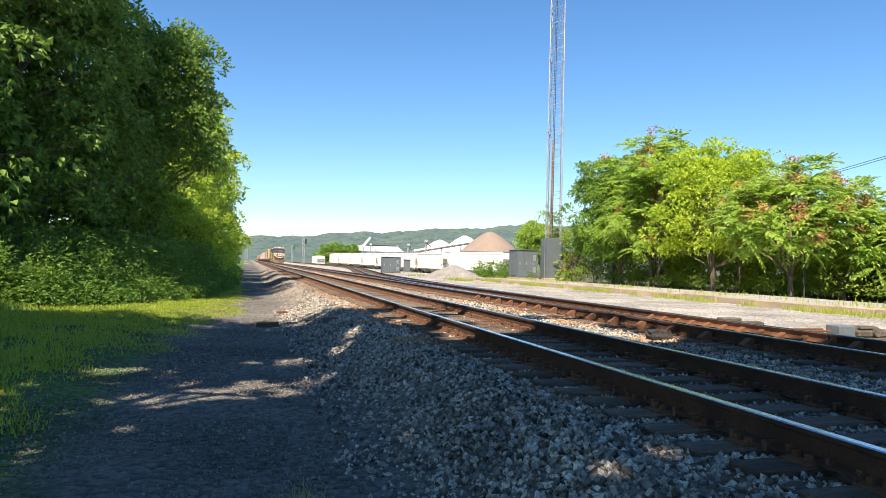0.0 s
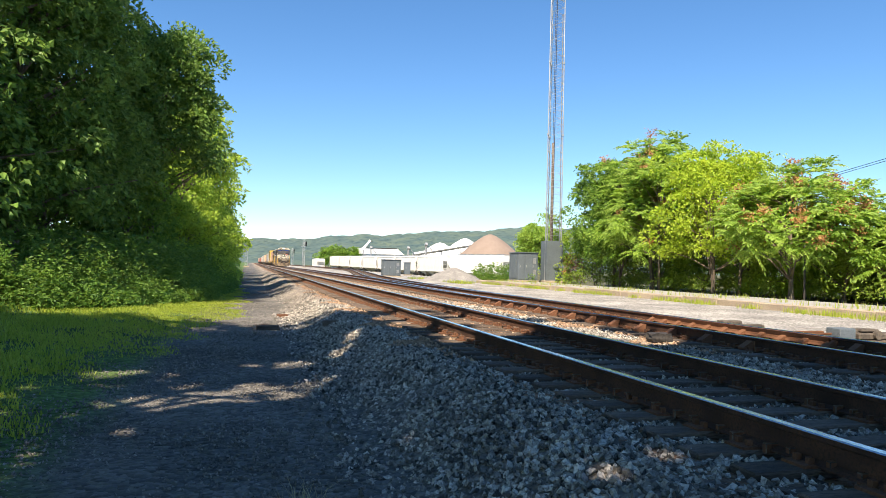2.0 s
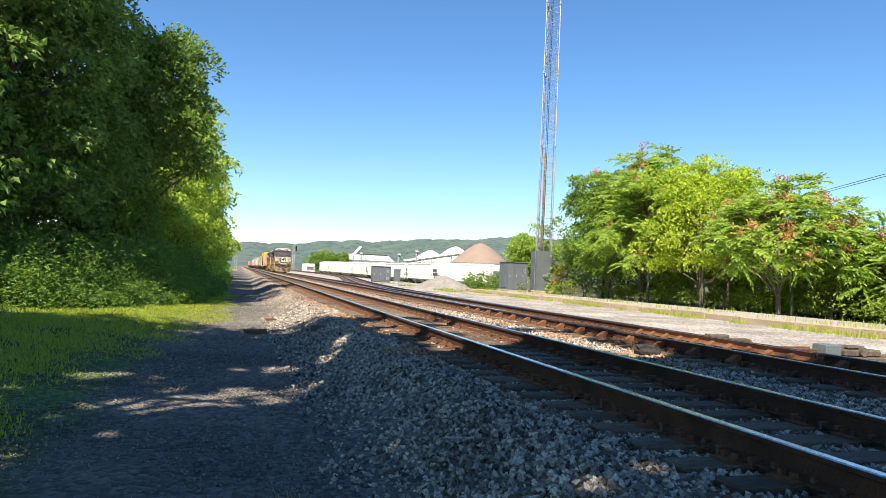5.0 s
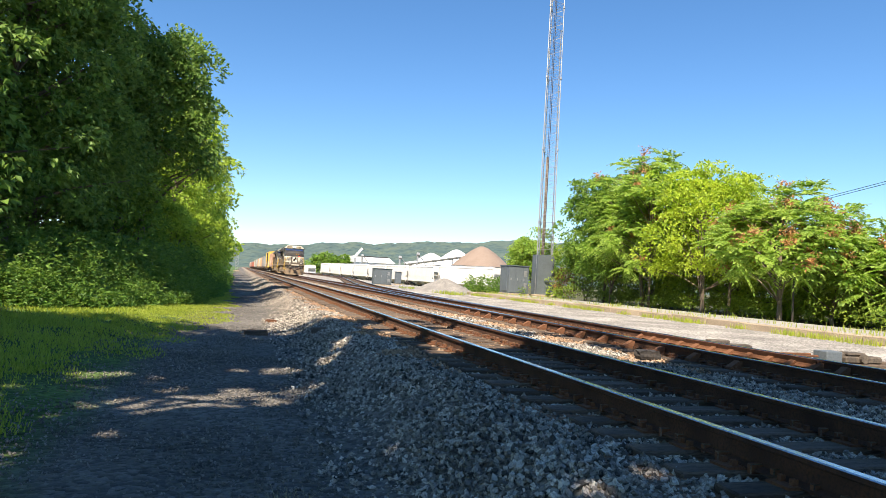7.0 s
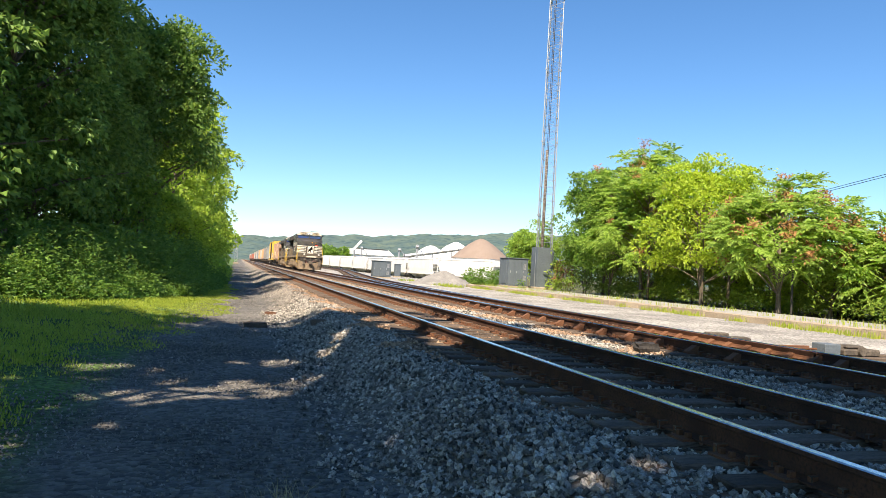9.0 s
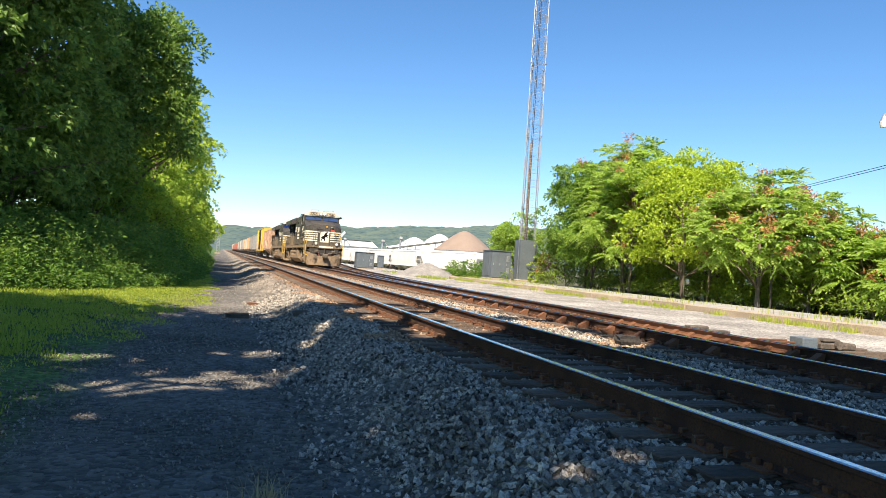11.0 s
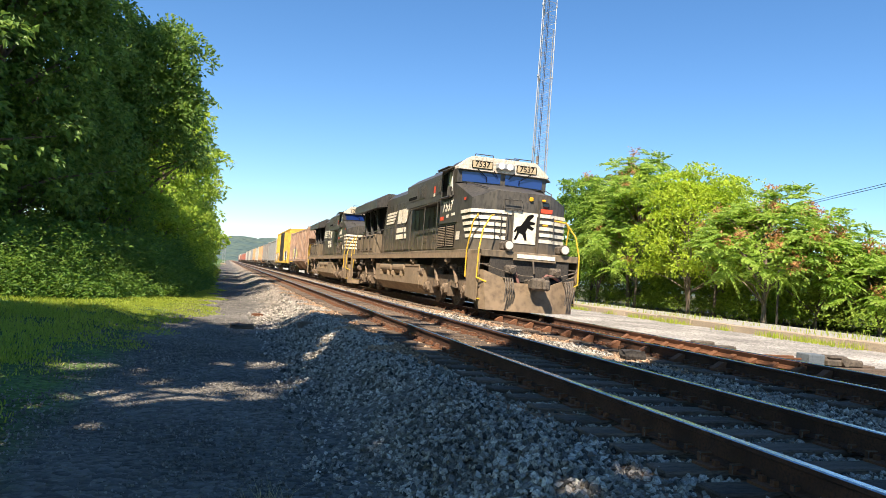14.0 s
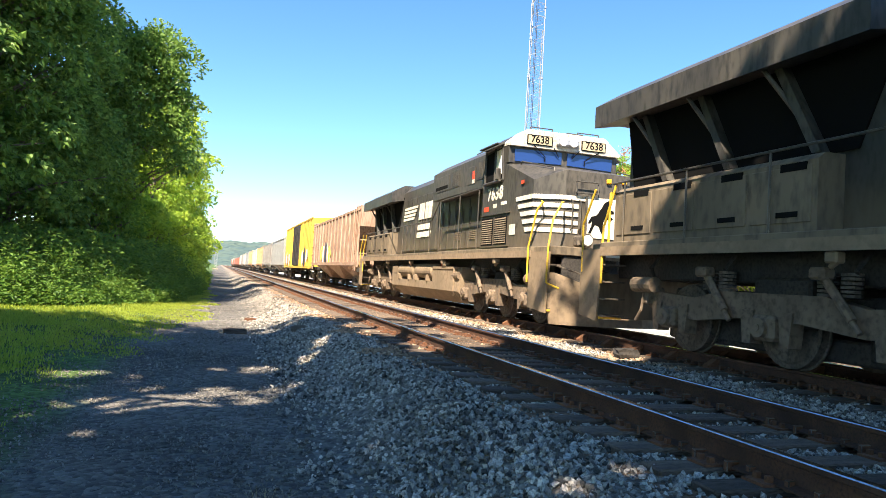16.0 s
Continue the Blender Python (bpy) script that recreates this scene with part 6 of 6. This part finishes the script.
def switch_machine():
    S = empty("switch_machine", 10.95, 11.2, -.30)
    tagged(S, "weathered grey electric switch machine beside the points", "switch machine")
    bm = bmesh.new()
    box(bm, .12, .50, 0, .36, .0, .23, .015)
    part("motor_box", bm, M["grey_paint"], S, "weathered grey motor box")
    bm = bmesh.new()
    box(bm, .60, 1.5, .0, .45, .0, .14, .03)
    box(bm, .7, 1.15, .05, .4, .14, .21, .03)
    rod(bm, (.5, .2, .13), (.75, .2, .13), .06, 10)
    rod(bm, (1.0, -.06, .1), (1.0, .02, .1), .09, 12)
    part("gear_case", bm, M["gear"], S, "rusty gear case")
    for y in (-.15, .45):
        bm = bmesh.new()
        box(bm, -1.2, 2.3, y, y + .2, -.14, .0, .012)
        part("long_tie", bm, M["tie"], S)
    bm = bmesh.new()
    rod(bm, (-3.7, .1, .12), (0, .1, .12), .022, 6)
    rod(bm, (-2.0, .3, .14), (0, .3, .14), .022, 6)
    part("throw_rod", bm, M["rust"], S)
    D = empty("switch_detector", 10.4, 13.6, -.30)
    tagged(D, "small rusty point detector on a tie", "switch detector")
    bm = bmesh.new()
    box(bm, -.25, .25, -.12, .12, 0, .2, .02)
    rod(bm, (-.5, 0, .1), (.9, 0, .06), .04, 6)
    box(bm, .3, .8, -.1, .1, .0, .12, .02)
    part("case", bm, M["gear"], D)
    bm = bmesh.new()
    box(bm, -1.2, 1.2, -.12, .12, -.12, 0, .01)
    part("long_tie", bm, M["tie"], D)
    # switch point rails lying close to the stock rails, with braces
    for x, s in ((7.42, 1), (8.72, -1)):
        bm = bmesh.new()
        prism(bm, [(x - .05, -.15), (x + .05, -.15), (x + .012, -.12), (x + .03 * s, -.01), (x - .03 * s, -.01), (x - .012, -.12)], 9.0, 14.0)
        tagged(part("switch_point", bm, M["rust"], None), "rusty switch point rail beside the stock rail", "rail", "switch points")
    bm0 = bmesh.new()
    prism(bm0, [(-.24, -.19), (-.05, -.19), (-.03, -.06), (-.08, -.05), (-.16, -.10), (-.24, -.15)], -.06, .06)
    braces = tagged(part("rail_brace", bm0, M["rust"], None), "rusty cast rail brace bolted beside the rail", "rail brace", "rail braces")
    braces.matrix_basis = pose(7.32, 9.0, 0)
    for k in range(1, 14):
        copy_thing(braces, pose(7.32, 9.0 + k * 1.0, 0))
    for k in range(12):
        copy_thing(braces, pose(8.82, 8.5 + k * .5, 0))


switch_machine()


def heap(name, x, y, z, r, h, label, material, seed):
    rng = np.random.default_rng(seed)
    nr, na = 14, 48
    V, F = [(0, 0, h)], []
    for i in range(1, nr + 1):
        for k in range(na):
            a = 2 * math.pi * k / na
            u = i / nr
            rr = r * u * (1 + .12 * math.sin(2 * a + seed) + .07 * math.sin(5 * a))
            V.append((rr * math.cos(a), rr * math.sin(a), h * (1 - u ** 1.15) + rng.normal() * .035 * (1 if i < nr else 0)))
    for k in range(na):
        F.append((0, 1 + k, 1 + (k + 1) % na))
    for i in range(nr - 1):
        for k in range(na):
            a, b = 1 + i * na + k, 1 + i * na + (k + 1) % na
            F.append((a, a + na, b + na, b))
    ob = mesh_ob(name, V, F, [M[material]], None, None, True)
    ob.location = (x, y, z)
    return tagged(ob, label, "gravel heap")


heap("gravel_heap", 18.6, 64.0, -.47, 2.9, 1.35, "heap of grey crushed stone beside the tracks", "heap_stone", 2)


def rock_chunks():
    rnd = random.Random(3)
    for x, y, z, s, mat, lab in ((6.55, 10.35, -.14, .36, "dark", "dark block of old timber between the tracks"), (2.95, 3.2, -.28, .30, "tie", "broken tie end lying in the ballast"), (.95, 21.2, -.63, .30, "rust", "rusty scrap of metal on the path"), (.45, 17.2, -.64, .5, "tie", "splinter of old tie on the path"), (1.75, 15.6, -.36, .34, "tie", "piece of broken timber on the ballast")):
        bm = bmesh.new()
        bmesh.ops.create_cube(bm, size=1)
        bmesh.ops.subdivide_edges(bm, edges=bm.edges[:], cuts=2, use_grid_fill=True)
        for v in bm.verts:
            v.co = Vector((v.co.x * s * (1 + rnd.uniform(-.15, .15)), v.co.y * s * .6 * (1 + rnd.uniform(-.15, .15)), v.co.z * s * .38 * (1 + rnd.uniform(-.2, .2))))
        ob = part("debris_block", bm, M[mat], None)
        ob.location = (x, y, z)
        tagged(ob, lab, "debris", "debris by the track")


rock_chunks()


def signal_mast(x, y, h, label, heads):
    S = empty("signal_mast", x, y, -.4)
    tagged(S, label, "railway signal", "railway signals")
    bm = bmesh.new()
    for dx in (-.35, .35):
        for dy in (-.3, .3):
            rod(bm, (dx, dy, 0), (dx, dy, h), .05, 5)
    z = .6
    while z < h:
        for dy in (-.3, .3):
            rod(bm, (-.35, dy, z), (.35, dy, z + .5), .03, 4)
            rod(bm, (-.35, dy, z), (.35, dy, z), .03, 4)
        z += .8
    part("lattice_post", bm, M["galv"], S)
    for k in range(heads):
        bm = bmesh.new()
        zz = h - .8 - k * 2.4
        box(bm, .45, .85, -.5, -.3, zz - 1.0, zz + .6, .04)
        rod(bm, (.3, -.3, zz), (.6, -.3, zz), .05, 6)
        part("signal_head", bm, M["hole"], S, "dark signal head")
        bm = bmesh.new()
        box(bm, -.9, .5, -.4, .4, zz - 1.15, zz - 1.05, .01)
        part("catwalk", bm, M["galv"], S)
    bm = bmesh.new()
    box(bm, -.8, .8, -.6, .6, -.2, .15, .03)
    part("footing", bm, M["concrete"], S)


signal_mast(-1.1, 212, 7.8, "lattice railway signal mast beside the wood", 1)
signal_mast(16.9, 236, 8.7, "lattice railway signal mast between yard and main line", 1)
signal_mast(18.6, 330, 7.8, "distant lattice railway signal mast", 1)

# parked white hopper cars on the yard track
yard_car = hopper_car(M["white_car"], 18.0, "parked white covered hopper car in the yard", 0, False, 4.5)
yard_car["group"] = "parked hopper cars"
for k in range(8):
    y0 = 111.0 + k * 18.1 if k else 111.5
    xa, xb = yard_x(y0), yard_x(y0 + 17)
    m = pose(xa, y0, -1.3 if k < 3 else -1.3 + .09 * (k - 2), 0, 0, math.degrees(math.atan2(-(xb - xa), 17)))
    if k == 0:
        yard_car.matrix_basis = m
    else:
        copy_thing(yard_car, m)
lone = copy_thing(yard_car, pose(27.4, 285, -1.5, 0, 0, 2))
tagged(lone, "lone white hopper car standing far down the yard", group="parked hopper cars")


def storage_dome(x, y, r, wall, apex, label, roof, name="storage_dome"):
    B = empty(name, x, y, -.5)
    tagged(B, label, "building", "storage domes")
    bm = bmesh.new()
    rod(bm, (0, 0, 0), (0, 0, wall), r * .97, 48)
    part("wall", bm, M["white_roof"], B, smooth=False)
    bm = bmesh.new()
    prof = [(1.0, 0), (.72, .36), (.45, .68), (.2, .91), (.06, .99)]
    rings = []
    for u, v in prof:
        rings.append([bm.verts.new((r * u * math.cos(k * math.pi / 24), r * u * math.sin(k * math.pi / 24), wall + (apex - wall) * v)) for k in range(48)])
    for a, b in zip(rings[:-1], rings[1:]):
        for k in range(48):
            bm.faces.new((a[k], a[(k + 1) % 48], b[(k + 1) % 48], b[k]))
    bm.faces.new(rings[-1])
    part("roof", bm, roof, B)
    bm = bmesh.new()
    for k in range(48):
        a = k * math.pi / 24
        rod(bm, (r * .975 * math.cos(a), r * .975 * math.sin(a), 0), (r * .975 * math.cos(a), r * .975 * math.sin(a), wall), .12, 4)
    part("wall_rib", bm, M["white_roof"], B, smooth=False)
    return B


storage_dome(66.3, 192, 8.6, 5.2, 11.1, "storage dome with a brown conical roof and white wall", M["brown_pile"])
storage_dome(71.0, 232, 8.6, 5.4, 11.4, "white storage dome behind the brown one", M["white_roof"])
storage_dome(71.0, 265, 8.6, 5.6, 10.8, "white storage dome at the far end of the plant", M["white_roof"])


def plant():
    B = empty("warehouse", 53.5, 290, -1.5)
    tagged(B, "long low white warehouse with pitched roof", "building")
    bm = bmesh.new()
    box(bm, -8, 8, 0, 40, 0, 7.0)
    part("wall", bm, M["white_roof"], B)
    bm = bmesh.new()
    prism(bm, [(-8.6, 7.0), (8.6, 7.0), (5.5, 9.6), (-8.6, 9.6)], -.5, 40)
    part("roof", bm, M["white_roof"], B)
    bm = bmesh.new()
    box(bm, -8.2, 5.5, -.6, -.5, 9.3, 9.6)
    part("roof_edge", bm, M["dark"], B)
    C = empty("conveyor", 60, 205, -1.5)
    tagged(C, "sloping grey conveyor gallery leading to the dome", "conveyor")
    bm = bmesh.new()
    rod(bm, (-12, 6, 6.0), (6, -2, 9.6), .6, 8)
    part("gallery", bm, M["galv"], C)
    for u in (.1, .45, .75):
        bm = bmesh.new()
        x, y, z = -12 + 18 * u, 6 - 8 * u, 6.0 + 3.6 * u
        rod(bm, (x - .6, y, 0), (x, y, z), .12, 5)
        rod(bm, (x + .6, y, 0), (x, y, z), .12, 5)
        part("trestle", bm, M["galv"], C)
    for x, y, h in ((43.4, 262, 9.6), (46.3, 210, 8.4), (50.6, 205, 9.6)):
        S = empty("loading_spout", x, y, -1.5)
        tagged(S, "tall grey loading pipe at the plant", "pipe", "loading pipes")
        bm = bmesh.new()
        rod(bm, (0, 0, 0), (0, 0, h), .3, 8)
        rod(bm, (-.4, 0, h * .93), (.5, 0, h * .93), .5, 8)
        pipe(bm, [(0, 0, h * .95), (1.6, 0, h * .78), (2.6, 0, h * .6), (3.4, 0, h * .55)], .14, 6)
        part("pipe", bm, M["galv"], S)
    A = empty("conveyor_boom", 43.3, 262, -1.5)
    tagged(A, "raised white conveyor boom over the warehouse", "conveyor")
    bm = bmesh.new()
    rod(bm, (-3.0, 0, 8.0), (0, 0, 11.6), .5, 6)
    part("boom", bm, M["white_roof"], A)
    bm = bmesh.new()
    rod(bm, (-2.6, 0, -.2), (-2.6, 0, 8.4), .3, 6)
    part("leg", bm, M["galv"], A)


plant()
for x, y, h, r, sd in ((34.0, 300, 9.4, 5.6, 61), (42.5, 305, 8.6, 5.8, 62)):
    tree(x, y, h, r, "distant round green tree beyond the yard", sd, .8, 120, 26, "leaf_green", low=.02, trunk_r=.3, group="distant trees", clump_r=1.6)


def wires():
    for dz in (-.36, -.22):
        bm = bmesh.new()
        pts = []
        for i in range(25):
            u = i / 24
            y = 85 - 75 * u
            pts.append((38.04 + .305 * (y - 40), y, 7.93 - .025 * (y - 40) + dz + .1 * math.sin(3 * u)))
        pipe(bm, pts, .018, 5)
        tagged(part("power_line", bm, M["dark"], None), "black overhead power line above the trees", "cable", "overhead lines")
    Lp = empty("street_lamp", 28.67, 25.0, -.4)
    tagged(Lp, "street lamp with a bell-shaped glass head on a dark pole", "street lamp")
    bm = bmesh.new()
    rod(bm, (1.6, 0, 0), (1.6, 0, 9.6), .10, 8)
    rod(bm, (1.6, 0, 9.35), (0, 0, 9.32), .035, 6)
    part("pole", bm, M["dark"], Lp)
    bm = bmesh.new()
    rod(bm, (0, 0, 9.2), (0, 0, 9.42), .17, 14, .1)
    rod(bm, (0, 0, 9.42), (0, 0, 9.55), .07, 8)
    part("head", bm, M["galv"], Lp)
    bm = bmesh.new()
    rod(bm, (0, 0, 8.92), (0, 0, 9.2), .15, 14, .2)
    part("globe", bm, M["lens"], Lp, "clear refractor globe")
    Pp = empty("steel_post", 26.0, 28.5, -.4)
    tagged(Pp, "slim dark steel post among the sumacs", "post")
    bm = bmesh.new()
    rod(bm, (0, 0, 0), (0, 0, 3.1), .05, 8)
    part("shaft", bm, M["dark"], Pp)


wires()


def parked_car():
    C = empty("parked_car", 36.5, 33.8, -.5)
    tagged(C, "white parked car half hidden behind the growth", "car")
    C.rotation_euler = (0, 0, radians(70))
    bm = bmesh.new()
    prism(bm, [(-2.2, .35), (2.2, .35), (2.25, .75), (1.4, .95), (.7, 1.4), (-1.2, 1.42), (-1.9, .98), (-2.25, .9)], -.85, .85, "x")
    part("body", bm, M["white_car"], C)
    bm = bmesh.new()
    prism(bm, [(1.25, .97), (.66, 1.34), (-1.15, 1.36), (-1.7, .98)], -.86, .86, "x")
    part("window_band", bm, M["glass_dark"], C)
    for x in (-.8, .8):
        for y in (-1.35, 1.4):
            bm = bmesh.new()
            rod(bm, (x - .1, y, .33), (x + .1, y, .33), .33, 16)
            part("wheel", bm, M["dark"], C)


parked_car()


# ---------------------------------------------------------------- far hills
def hills():
    rng = np.random.default_rng(2)
    na, nr = 520, 26
    V, F = [], []
    for j in range(nr):
        for i in range(na):
            a = radians(-60 + 150 * i / (na - 1))
            d = math.degrees(a)
            ridge = 49 + 24 * float(smooth01(-2, 13, np.float64(d))) + 22 * float(smooth01(10, 24, np.float64(d))) + 1.8 * math.sin(d * .9 + 1) + 1.2 * math.sin(d * 2.3)
            u = j / (nr - 1)
            r = 1050 + 560 * u
            bumps = noise.noise(Vector((i * .55, j * .9, 1.3))) * 2.6 + noise.noise(Vector((i * 1.9, j * 2.3, 4.1))) * 2.0
            z = -6 + (ridge + 6) * (u ** 1.25) + bumps * min(1, u * 3)
            V.append((r * math.sin(a), r * math.cos(a), z))
    for j in range(nr - 1):
        for i in range(na - 1):
            a = j * na + i
            F.append((a, a + 1, a + na + 1, a + na))
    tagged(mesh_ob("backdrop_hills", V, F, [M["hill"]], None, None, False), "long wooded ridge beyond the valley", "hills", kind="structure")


hills()

motions()
